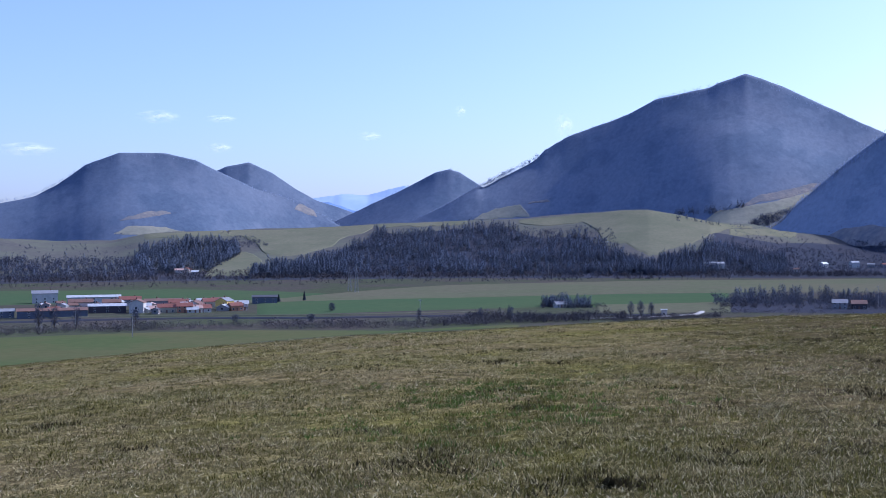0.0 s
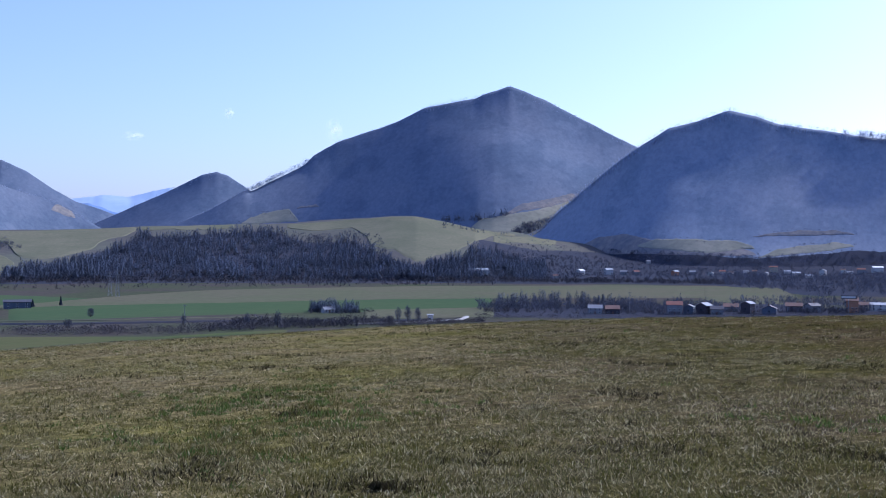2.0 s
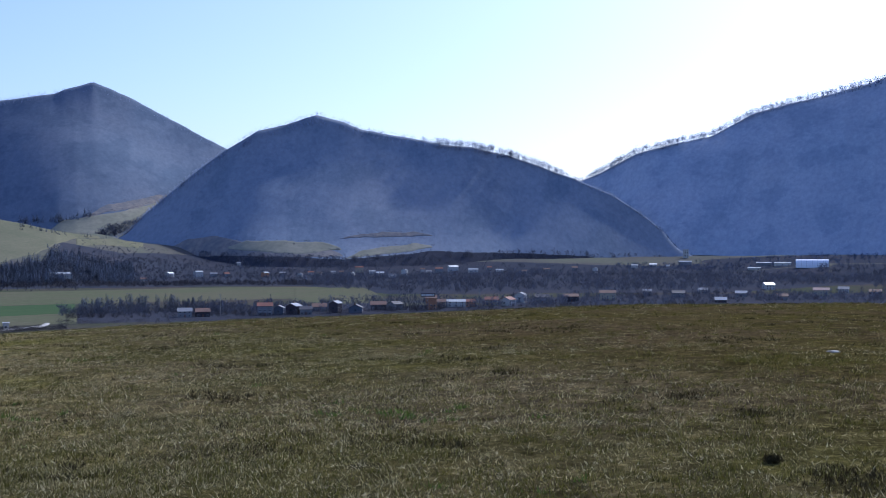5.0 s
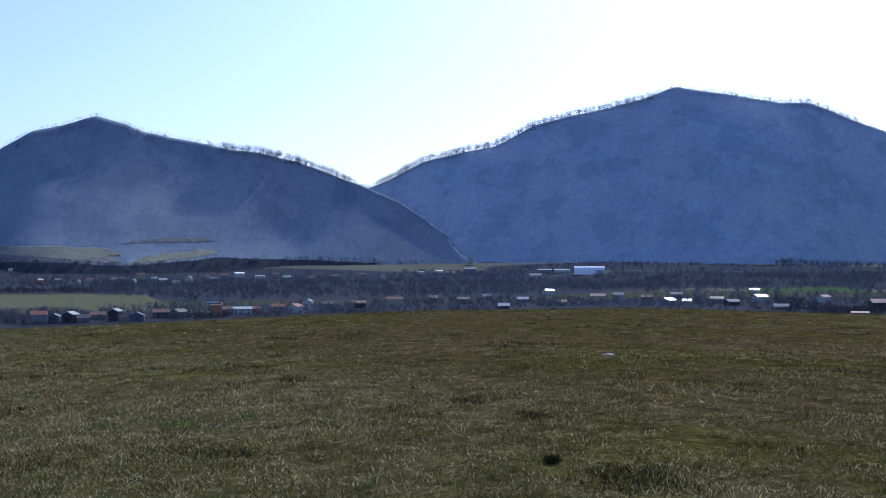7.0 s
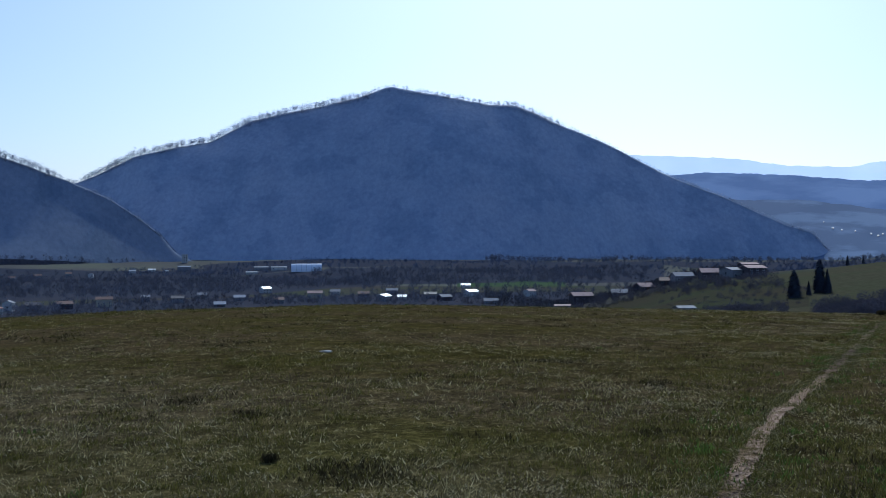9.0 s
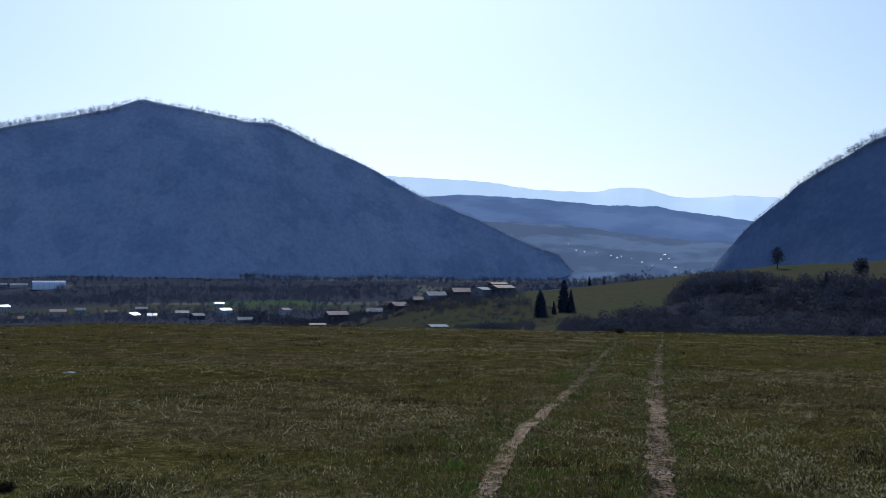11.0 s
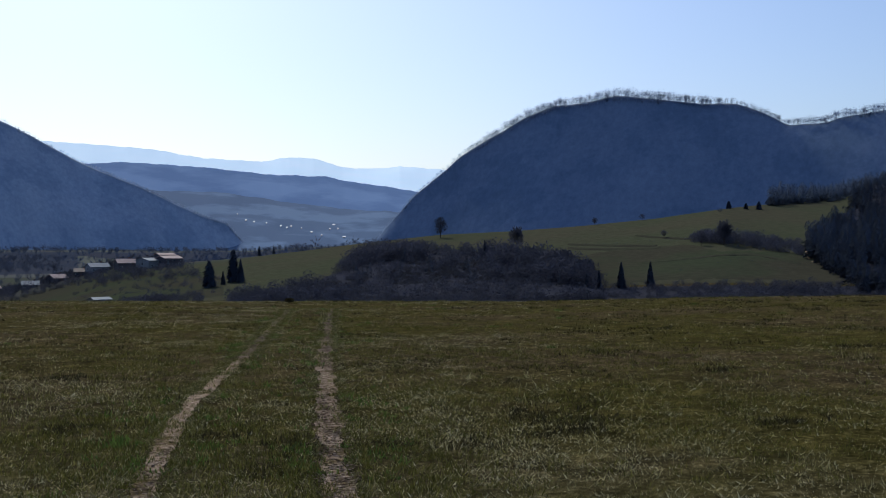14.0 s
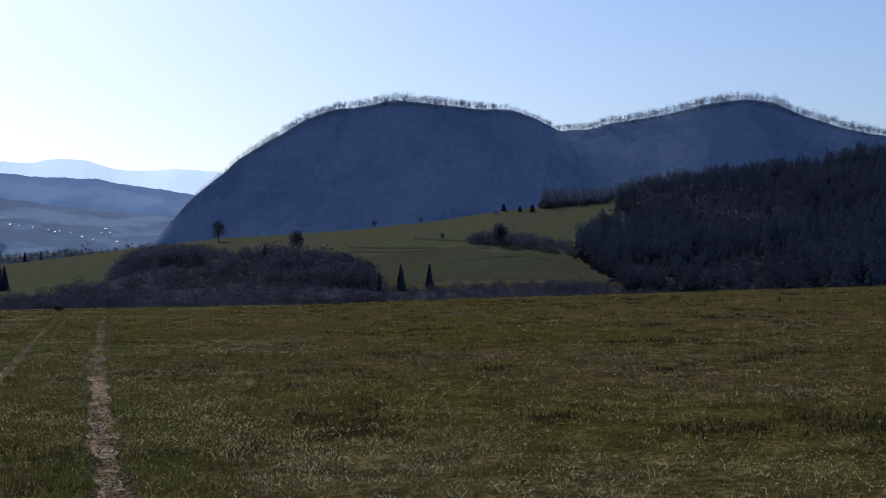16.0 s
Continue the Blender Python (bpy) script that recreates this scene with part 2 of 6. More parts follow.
ROOFS = [paint("roof_red_tile", (0.21, 0.085, 0.065), 0.75), paint("roof_brown", (0.17, 0.1, 0.08), 0.75), paint("roof_grey", (0.22, 0.23, 0.25), 0.8),
         paint("roof_pale_sheet", (0.4, 0.42, 0.44), 0.85, 0.0, 0.3), paint("roof_dark", (0.07, 0.07, 0.085), 0.6), paint("roof_pink_sheet", (0.42, 0.29, 0.25), 0.85, 0.0, 0.25)]
ROOFS.append(paint("roof_bright_sheet", (0.55, 0.57, 0.59), 0.55, 0.7, 0.25))
PANE = paint("window_glass", (0.03, 0.04, 0.05), 0.12, 0.0, 0.1)
FRAME = paint("window_frame_paint", (0.65, 0.65, 0.63), 0.5)
STEEL = paint("galvanised_steel", (0.3, 0.31, 0.32), 0.45, 0.7)
FILM = paint("greenhouse_film", (0.8, 0.82, 0.84), 0.25, 0.0, 0.08)
STONE = paint("pale_stone", (0.45, 0.42, 0.37), 0.8, 0.0, 0.3, 6.0)


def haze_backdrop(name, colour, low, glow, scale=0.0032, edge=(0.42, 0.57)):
    """Far hills seen through the air: plain distance, softly mottled, with haze put into the colour and a glow for the
    air's own light.
    """
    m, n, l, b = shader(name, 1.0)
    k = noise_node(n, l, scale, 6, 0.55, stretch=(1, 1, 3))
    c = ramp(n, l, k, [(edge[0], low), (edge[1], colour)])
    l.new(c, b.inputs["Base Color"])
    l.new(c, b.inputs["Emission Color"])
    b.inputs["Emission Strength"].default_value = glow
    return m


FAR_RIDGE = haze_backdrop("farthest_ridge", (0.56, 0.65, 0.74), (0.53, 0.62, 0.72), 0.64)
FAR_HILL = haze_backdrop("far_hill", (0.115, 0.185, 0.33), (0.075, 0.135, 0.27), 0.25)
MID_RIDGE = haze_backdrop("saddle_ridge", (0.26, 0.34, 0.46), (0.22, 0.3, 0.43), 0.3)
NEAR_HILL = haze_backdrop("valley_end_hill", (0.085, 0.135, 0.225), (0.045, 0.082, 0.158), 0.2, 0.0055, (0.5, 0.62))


def vapour(name):
    """Thin fair-weather cloud: white, thinning out to nothing at its rim."""
    m, n, l, b = shader(name, 1.0)
    b.inputs["Base Color"].default_value = (0.9, 0.9, 0.9, 1)
    # A glow stands in for sunlight scattered inside the vapour.
    b.inputs["Emission Color"].default_value = (1, 0.97, 0.95, 1)
    b.inputs["Emission Strength"].default_value = 0.55
    c = n.new("ShaderNodeTexCoord")
    g = n.new("ShaderNodeTexGradient")
    g.gradient_type = "SPHERICAL"
    l.new(c.outputs["Object"], g.inputs[0])
    k = n.new("ShaderNodeTexNoise")
    k.inputs["Scale"].default_value, k.inputs["Detail"].default_value = 2.2, 6
    l.new(c.outputs["Object"], k.inputs["Vector"])
    x = n.new("ShaderNodeMath")
    x.operation = "MULTIPLY"
    l.new(ramp(n, l, g.outputs["Fac"], [(0.02, (0, 0, 0)), (0.7, (0.5, 0.5, 0.5))]), x.inputs[0])
    l.new(ramp(n, l, k.outputs["Fac"], [(0.38, (0, 0, 0)), (0.68, (1, 1, 1))]), x.inputs[1])
    l.new(x.outputs[0], b.inputs["Alpha"])
    return m


VAPOUR = vapour("cloud_vapour")

# ---- the lie of the land ----
RNG = np.random.default_rng(7)
LATTICE = RNG.random((256, 256))


def lattice(x, y):
    """Smooth value noise, 0 to 1."""
    xi, yi = np.floor(x).astype(int), np.floor(y).astype(int)
    fx, fy = x - xi, y - yi
    fx, fy = fx * fx * (3 - 2 * fx), fy * fy * (3 - 2 * fy)
    g = lambda a, b: LATTICE[a % 256, b % 256]
    return (g(xi, yi) * (1 - fx) + g(xi + 1, yi) * fx) * (1 - fy) + (g(xi, yi + 1) * (1 - fx) + g(xi + 1, yi + 1) * fx) * fy


def fbm(x, y, octaves=4):
    """Layered noise, about -1 to 1."""
    total, amp = 0.0, 1.0
    for k in range(octaves):
        total = total + amp * (lattice(x * 2 ** k + 17 * k, y * 2 ** k + 5 * k) * 2 - 1)
        amp *= 0.5
    return total / 1.5


def knots(az, pairs):
    xs, ys = zip(*pairs)
    return np.interp(az, xs, ys)


def smooth(x, a, b):
    u = np.clip((x - a) / (b - a), 0, 1)
    return u * u * (3 - 2 * u)


def soft_max(a, b, k):
    h = np.clip(0.5 + 0.5 * (a - b) / k, 0, 1)
    return b * (1 - h) + a * h + k * h * (1 - h)


FLOOR = -42.0
CREST_R = 75.0
BROW = [(-60, 5.6), (-21, 5.6), (-13, 5.05), (-4, 4.55), (1, 4.35), (10, 3.85), (20, 3.42), (30, 3.1), (40, 2.7), (52, 2.5),
        (65, 2.75), (76, 2.9), (88, 2.95), (98, 2.68), (107, 2.44), (116, 2.15), (180, 2.0)]
PASTURE = [(55, -1.9), (62, -1.6), (68, -1.1), (72, -0.9), (74, -0.74), (77, -0.42), (80, -0.04), (84, 0.4), (87.7, 0.58), (91, 0.82),
           (94.6, 1.17), (97.3, 1.55), (100.3, 1.9), (103, 2.2), (106, 2.9), (110, 3.4), (116, 3.8), (140, 3.0), (180, 0)]
PASTURE_R = [(55, 700), (70, 680), (76, 620), (98, 620), (106, 800), (180, 800)]
FOOT = [(-60, 0.2), (-21, 0.28), (-18.5, 0.08), (-16, 0.1), (-14.5, 0.45), (-13, 0.62), (-10.6, 0.63), (-8, 0.68), (-5, 0.8), (-3.5, 0.88), (-1.8, 0.98), (0.5, 1.05), (3.8, 1.06), (4.9, 1.16), (6, 1.24),
        (7.4, 1.36), (8.8, 1.49), (10.1, 1.5), (11.5, 1.24), (12.8, 0.95), (13.9, 0.78), (15, 0.66), (16.2, 0.45), (18, 0.2), (20, 0.0), (22, -0.1), (26, -0.2), (28, -0.25), (31, -0.2), (34, -0.1),
        (40, -0.35), (50, -0.35), (60, -0.5), (75, -0.6), (90, 0.4), (140, 0.4)]
FOOT_R0 = [(-60, 1480), (13, 1490), (20, 2080), (42, 2100), (50, 1750), (90, 1500), (140, 1400)]


def ground_z(x, y):
    """Height of the land: the domed meadow, the valley floor, the pasture hill and the foothills."""
    r, az = np.hypot(x, y), np.degrees(np.arctan2(x, y))
    a = np.tan(np.radians(knots(az, BROW))) - 2 * EYE / CREST_R
    near = -(a * r + EYE / CREST_R ** 2 * r * r)
    r0 = knots(az, FOOT_R0)
    foot = np.tan(np.radians(knots(az, FOOT))) * (r0 + 500) + EYE
    valley = FLOOR + (foot - FLOOR) * np.clip((r - r0) / 500, 0, 1.04) + 0.8 * fbm(x / 160, y / 160, 3)
    valley = valley + smooth(r, r0, r0 + 300) * 5 * fbm(x / 210, y / 210, 3)
    rc = knots(az, PASTURE_R)
    top = EYE + rc * np.tan(np.radians(knots(az, PASTURE)))
    low = -17.0 - 6 * smooth(az, 80, 60)
    hill = np.where(r < rc, low + (top - low) * (r - 330) / (rc - 330), top - 0.00025 * (r - rc) ** 2)
    hill = np.maximum(hill, FLOOR - 5) + 1.0 * fbm(x / 90, y / 90, 3) * smooth(r, 300, 420) * smooth(np.abs(r - rc), 0, 90)
    w = smooth(az, 56, 70) * (1 - smooth(az, 140, 170))
    far = soft_max(valley, valley + (np.maximum(hill, valley) - valley) * w, 3.0) - 0.7
    rough = 0.05 * fbm(x / 5.0, y / 5.0, 3) * smooth(r, 2, 12)
    return soft_max(np.maximum(near, -400), far, 4.0) + rough


def at(az, r):
    """Point on the land by azimuth and distance."""
    x, y = r * math.sin(radians(az)), r * math.cos(radians(az))
    return Vector((x, y, float(ground_z(np.array([x]), np.array([y]))[0])))


def reach(az, el):
    """Distance at which the foothills first rise to an elevation angle, for arrays of azimuth and angle."""
    az, el = np.asarray(az, float), np.asarray(el, float)
    r = np.arange(1400.0, 2500.0, 5.0)
    out = np.empty(len(az))
    for k, (a, e) in enumerate(zip(np.radians(az), el)):
        up = np.degrees(np.arctan2(ground_z(r * math.sin(a), r * math.cos(a)) - EYE, r))
        out[k] = np.interp(e, np.maximum.accumulate(up), r)
    return out


def meadow_at(az, dip):
    """Distance on the near meadow, by azimuth and angle below the level line."""
    a = math.tan(radians(float(knots(az, BROW)))) - 2 * EYE / CREST_R - math.tan(radians(dip))
    k = EYE / CREST_R ** 2
    return (-a - math.sqrt(max(a * a - 4 * k * EYE, 0.0))) / (2 * k)


# ---- building helpers ----
def mesh_from(name, co, faces, mats, mat_index=None, smooth_shade=False):
    """A mesh from arrays: co (n, 3), faces (m, 3 or 4)."""
    me = bpy.data.meshes.new(name)
    co, faces = np.asarray(co, dtype=np.float32), np.asarray(faces, dtype=np.int32)
    k = faces.shape[1]
    me.vertices.add(len(co))
    me.vertices.foreach_set("co", co.ravel())
    me.loops.add(faces.size)
    me.loops.foreach_set("vertex_index", faces.ravel())
    me.polygons.add(len(faces))
    me.polygons.foreach_set("loop_start", np.arange(len(faces), dtype=np.int32) * k)
    if mat_index is not None:
        me.polygons.foreach_set("material_index", np.asarray(mat_index, dtype=np.int32))
    me.polygons.foreach_set("use_smooth", np.full(len(faces), smooth_shade))
    for m in mats if isinstance(mats, (list, tuple)) else [mats]:
        me.materials.append(m)
    me.update(calc_edges=True)
    return me


def grid_faces(nu, nv):
    i, j = np.meshgrid(np.arange(nu - 1), np.arange(nv - 1), indexing="ij")
    a = (i * nv + j).ravel()
    return np.stack([a, a + nv, a + nv + 1, a + 1], 1)


def rounded(template, rise=0.42, flat=0.6):
    """Normals of a crown that is shaded as one soft form, and its faces wound to suit."""
    v, f = template
    q = v - np.array([0, 0, rise])
    q = q / np.array([max(np.abs(v[:, 0]).max(), 0.01), max(np.abs(v[:, 1]).max(), 0.01), 0.55 / flat])
    q = q / np.maximum(np.linalg.norm(q, axis=1), 1e-6)[:, None]
    face = np.cross(v[f[:, 1]] - v[f[:, 0]], v[f[:, 2]] - v[f[:, 0]])
    turned = (face * q[f].sum(1)).sum(1) < 0
    f = np.where(turned[:, None], f[:, ::-1], f)
    return v, f, q


def scatter(name, template, pos, size, spin, mat, tilt=0.12):
    """Many copies of a small triangle template (verts, tris, and normals for soft crowns), joined into one mesh."""
    tv, tf = template[:2]
    n, k = len(pos), len(tv)
    c, s = np.cos(spin), np.sin(spin)
    lean = RNG.normal(0, tilt, (n, 2)) if tilt else np.zeros((n, 2))
    x = tv[None, :, 0] * c[:, None] - tv[None, :, 1] * s[:, None]
    y = tv[None, :, 0] * s[:, None] + tv[None, :, 1] * c[:, None]
    z = np.repeat(tv[None, :, 2], n, 0)
    x, y = x + lean[:, :1] * z, y + lean[:, 1:] * z
    co = np.stack([x, y, z], 2) * size[:, None, :] + pos[:, None, :]
    faces = tf[None] + (np.arange(n) * k)[:, None, None]
    soft = len(template) > 2
    me = mesh_from(name, co.reshape(-1, 3), faces.reshape(-1, 3), mat, smooth_shade=soft)
    if soft:
        tn = template[2]
        nx = tn[None, :, 0] * c[:, None] - tn[None, :, 1] * s[:, None]
        ny = tn[None, :, 0] * s[:, None] + tn[None, :, 1] * c[:, None]
        me.normals_split_custom_set_from_vertices(np.stack([nx, ny, np.repeat(tn[None, :, 2], n, 0)], 2).reshape(-1, 3))
    return me


def wisp(seed, strokes=30, trunk=0.1, rx=0.42, thin=0.027):
    """Bare winter crown of unit height: a stem and many thin upright twigs filling an uneven oval."""
    g = np.random.default_rng(seed)
    mid, rz = (0.96 + trunk) / 2, (0.96 - trunk) / 2
    v, f = [(-0.007, 0, -0.06), (0.007, 0.004, -0.06), (0, 0, 0.6)], [(0, 1, 2)]
    lobes = g.uniform(0.65, 1.15, 6)
    for k in range(strokes):
        d = g.normal(size=3)
        d *= g.random() ** 0.4 / np.linalg.norm(d)
        q = lobes[int((math.atan2(d[1], d[0]) + math.pi) / 6.2832 * 5.99)]
        tip = np.array([d[0] * rx * q, d[1] * rx * q, mid + d[2] * rz * (0.8 + 0.2 * q)])
        base = tip * np.array([0.55, 0.55, 1]) - np.array([0, 0, rz * g.uniform(0.2, 0.6)])
        base[2] = max(base[2], -0.02)
        a = g.uniform(0, 6.28)
        side = np.array([math.cos(a), math.sin(a), 0.25 * g.normal()]) * thin * g.uniform(0.7, 1.5)
        o = len(v)
        v += [tuple(base - side), tuple(base + side), tuple(tip)] if k % 2 else [tuple(tip - side), tuple(tip + side), tuple(base)]
        f.append((o, o + 1, o + 2))
    return np.array(v, float), np.array(f)


def fir(seed, strokes=40, radius=0.2, thin=0.022):
    """Spruce of unit height: a slim stem bristling with flat drooping branches."""
    g = np.random.default_rng(seed)
    v, f = [(-0.008, 0, 0), (0.008, 0.004, 0), (0, 0, 1.0)], [(0, 1, 2)]
    for k in range(strokes):
        z = 0.05 + 0.9 * ((k + g.random()) / strokes) ** 1.15
        a, q = 2.4 * k + g.random(), radius * (1 - z) ** 0.8 * g.uniform(0.7, 1.25) + 0.025
        c, s, w = math.cos(a), math.sin(a), thin * g.uniform(0.8, 1.5) * (1.25 - z)
        o = len(v)
        v += [(0, 0, z + 0.04), (q * c - w * s, q * s + w * c, z - 0.05 * g.random()), (q * c + w * s, q * s - w * c, z - 0.05 - 0.05 * g.random())]
        f.append((o, o + 1, o + 2))
    return np.array(v, float), np.array(f)


def beech(seed, limbs=8, twigs=20):
    """Tall bare beech of unit height: a slim stem, steep limbs and a light crown of fine twigs."""
    g = np.random.default_rng(seed)
    w = 0.012
    v = [(-w, 0, -0.15), (w, 0, -0.15), (0, w, -0.15), (0, 0, 0.85)]
    f = [(0, 1, 3), (1, 2, 3), (2, 0, 3)]
    tips = []
    for k in range(limbs):
        a, h0 = k * 2.4 + g.random(), g.uniform(0.3, 0.62)
        h1, q = min(1.0, h0 + g.uniform(0.25, 0.5)), g.uniform(0.1, 0.26)
        c, s = math.cos(a), math.sin(a)
        o = len(v)
        v += [(0, 0, h0), (0, 0, h0 + 0.02), (q * c, q * s, h1)]
        f.append((o, o + 1, o + 2))
        tips.append(np.array([q * c, q * s, h1]))
    for k in range(twigs):
        t = tips[k % limbs] * g.uniform(0.45, 1.0) + np.array([0, 0, 0.22 * (1 - g.random())]) * (k % 2)
        d = g.normal(0, 1, 3) * np.array([0.1, 0.1, 0.05]) + np.array([0, 0, 0.07])
        u = np.cross(d, g.normal(0, 1, 3))
        u *= 0.018 / max(np.linalg.norm(u), 1e-6)
        o = len(v)
        v += [tuple(t - u), tuple(t + u), tuple(np.minimum(t + d, (9, 9, 1.02)))]
        f.append((o, o + 1, o + 2))
    return np.array(v, float), np.array(f)


def bush(seed, sprays=84, rx=0.5):
    """Rounded thorn bush of unit height: a dome of short crossing sprays, with a few shoots standing out."""
    g = np.random.default_rng(seed)
    v, f = [], []
    lobes = g.uniform(0.7, 1.15, 7)
    for k in range(sprays):
        d = g.normal(size=3)
        d *= g.random() ** 0.45 / np.linalg.norm(d)
        q = lobes[int((math.atan2(d[1], d[0]) + math.pi) / 6.2832 * 6.99)]
        p = np.array([d[0] * rx * q, d[1] * rx * q, 0.43 + 0.47 * d[2] * (0.85 + 0.15 * q)])
        if k % 9 == 0:  # shoot
            e, w = np.array([0.06 * g.normal(), 0.06 * g.normal(), 0.18]), 0.012
        else:
            e, w = g.normal(0, 0.07, 3), 0.03
        u = np.cross(e, g.normal(size=3))
        u *= w / max(np.linalg.norm(u), 1e-6)
        o = len(v)
        v += [tuple(p - e * 0.5 - u), tuple(p - e * 0.5 + u), tuple(p + e)]
        f.append((o, o + 1, o + 2))
    return np.array(v, float), np.array(f)


BEECHES = [rounded(beech(s)) for s in range(5)]
SPIRES = [rounded(fir(s, 18, 0.2, 0.03)) for s in range(3)]


def sheet(name, x, y, lift, mat, nu, nv):
    z = (ground_z(x, y) + lift).reshape(nu, nv)
    for rim in (z[0], z[-1], z[:, 0], z[:, -1]):  # the rim dips into the ground
        rim -= (lift + 0.3) if lift > 0.15 else 0.0
    z = z.ravel()
    ob = new(name, mesh_from(name, np.stack([x, y, z], 1), grid_faces(nu, nv), mat, smooth_shade=True))
    return ob


# ---- the ground: one sheet from the camera's feet to the horizon ----
azs = np.radians(np.concatenate([np.arange(-24, 119.01, 0.5), np.arange(122, 336, 4.0), [336]]))
rs = np.concatenate([[0.0], np.geomspace(1.0, 120, 70), np.geomspace(123, 4900, 165)])
A, R = np.meshgrid(azs, rs, indexing="ij")
gx, gy = (R * np.sin(A)).ravel(), (R * np.cos(A)).ravel()
ground_me = mesh_from("ground", np.stack([gx, gy, ground_z(gx, gy)], 1), grid_faces(len(azs), len(rs)), [MEADOW, VALLEY, FOOTHILL], smooth_shade=True)
ring = np.tile(np.arange(len(rs) - 1), len(azs) - 1)
ground_me.polygons.foreach_set("material_index", (rs[ring] > 430).astype(np.int32) + (rs[ring] > 1545))
ground = tagged(new("ground", ground_me), "rolling turf ground falling from a dry spring meadow to the valley", "ground", kind="structure")


def slope_field(name, az0, az1, low, high, mat, label, lift=1.0, nu=70, nv=20):
    """A meadow on the foothills between two elevation-angle lines."""
    a = np.linspace(az0, az1, nu)
    fray = 0.04 * fbm(a * 2.7 + az0, a * 0, 3)
    near, far = reach(a, knots(a, low) + fray), reach(a, np.maximum(knots(a, high), knots(a, low) + 0.02))
    return field(name, az0, az1, list(zip(a, near)), list(zip(a, np.maximum(far, near + 4))), mat, label, lift, nu, nv)


def field(name, az0, az1, near, far, mat, label, lift=0.25, nu=60, nv=14, wob=0.0):
    """A tilled or grassy field draped on the land; near and far are distance knots over azimuth."""
    a = np.linspace(az0, az1, nu)
    r0, r1 = knots(a, near), knots(a, far)
    v = np.linspace(0, 1, nv)
    rr = r0[:, None] * (1 - v) + r1[:, None] * v
    if wob:
        rr = rr + wob * fbm(np.repeat(a[:, None], nv, 1) * 2.1 + 5, v[None] * 2 + np.zeros((nu, 1)), 3) * np.abs(2 * v[None] - 1)
    aa = np.radians(np.repeat(a[:, None], nv, 1))
    ob = sheet(name, (rr * np.sin(aa)).ravel(), (rr * np.cos(aa)).ravel(), lift, mat, nu, nv)
    return tagged(ob, label, "field", kind="structure")


# ---- mountains ----
def mountain(name, ridge, dist, depth, seed, label, mat, tree_h=17.0, tall=((0, 1.0),), base=-75.0, gully=0.11, conifers=0.0, steep=1.1, spacing=2.2):
    """A wooded mountain: a ridge line (azimuth, elevation angle of its tree tops) at a distance, falling towards the valley and away behind.
    tall: how high the trees on the ridge stand, as a share of tree_h over azimuth; depth and steep may vary over azimuth as well."""
    a0, a1 = ridge[0][0], ridge[-1][0]
    depth, steep = (q if isinstance(q, tuple) else ((0, q),) for q in (depth, steep))
    nu, nf, nb = int((a1 - a0) * dist * 0.01745 / 8.0) + 2, 84, 8

    crown = dist * math.tan(radians(max(e for _, e in ridge))) - base

    def surface(a, v):
        u = np.clip(v, 0, 1)
        sharp = knots(a, ridge)
        broad = sum((5.6 - abs(o)) * knots(a + o, ridge) for o in np.arange(-4.8, 4.9, 0.8)) / 39.2
        el = broad + (sharp - broad) * u ** 8 + 0.03 * fbm(a * 1.7 + seed, a * 0 + 3.3, 3) * u ** 9
        d = dist * (1 + 0.03 * fbm(a / 7 + seed, a * 0 + 9, 2))
        top = EYE + d * np.tan(np.radians(el)) - tree_h * (0.5 + (knots(a, tall) - 0.5) * u ** 8) * 0.82
        rise = u ** knots(a, steep)
        q = a * dist * 0.01745 / 620
        spur = fbm(q + 1.1 * u + seed, u * 1.3 + seed, 2) + 0.3 * fbm(q * 2.6 - 1.5 * u + seed, u * 2, 2)
        z = base + (top - base) * np.clip(rise + gully * spur * u * (1 - u) * 2.2, -0.05, 1)
        high = np.clip((top - base) / crown, 0.16, 1.1)
        span = knots(a, depth) * high
        rr = d - span * (1 - u) + np.maximum(v - 1, 0) * span
        z = z - np.maximum(v - 1, 0) * (top - base) * 1.05
        x, y = rr * np.sin(np.radians(a)), rr * np.cos(np.radians(a))
        return x, y, z + (0.4 * fbm(x / 15 + seed, y / 15, 2) + 0.5 * fbm(x / 60, y / 60 + seed, 2)) * (u < 0.97)

    a = np.linspace(a0, a1, nu)
    v = np.concatenate([np.linspace(0, 1, nf), np.linspace(1.06, 2, nb)])
    AA, VV = np.meshgrid(a, v, indexing="ij")
    x, y, z = surface(AA.ravel(), VV.ravel())
    facing = pose(0, 0, 0, 0, 0, -(a0 + a1) / 2)
    m = np.array(facing)[:3, :3]
    ob = new(name, mesh_from(name, np.stack([x, y, z], 1) @ m, grid_faces(nu, nf + nb), mat, smooth_shade=True))
    ob.matrix_world = facing
    tagged(ob, label, "mountain", kind="structure")
    g = np.random.default_rng(seed)
    n = int((a1 - a0) * dist * 0.01745 / spacing * 2.1)
    ta, tv = g.uniform(a0, a1, n), 0.962 + 0.07 * g.random(n)
    x, y, z = surface(ta, tv)
    pos = np.stack([x, y, z - 0.5], 1)
    h = tree_h * knots(ta, tall) * g.uniform(0.72, 1.1, n)
    wide = h * g.uniform(1.0, 1.4, n)
    size, spin = np.stack([wide, wide, h], 1), g.uniform(0, 6.28, n)
    needle = (fbm(ta * 0.9 + seed, tv * 4, 3) + 0.15 * g.normal(size=n)) > 1.05 - 1.5 * conifers
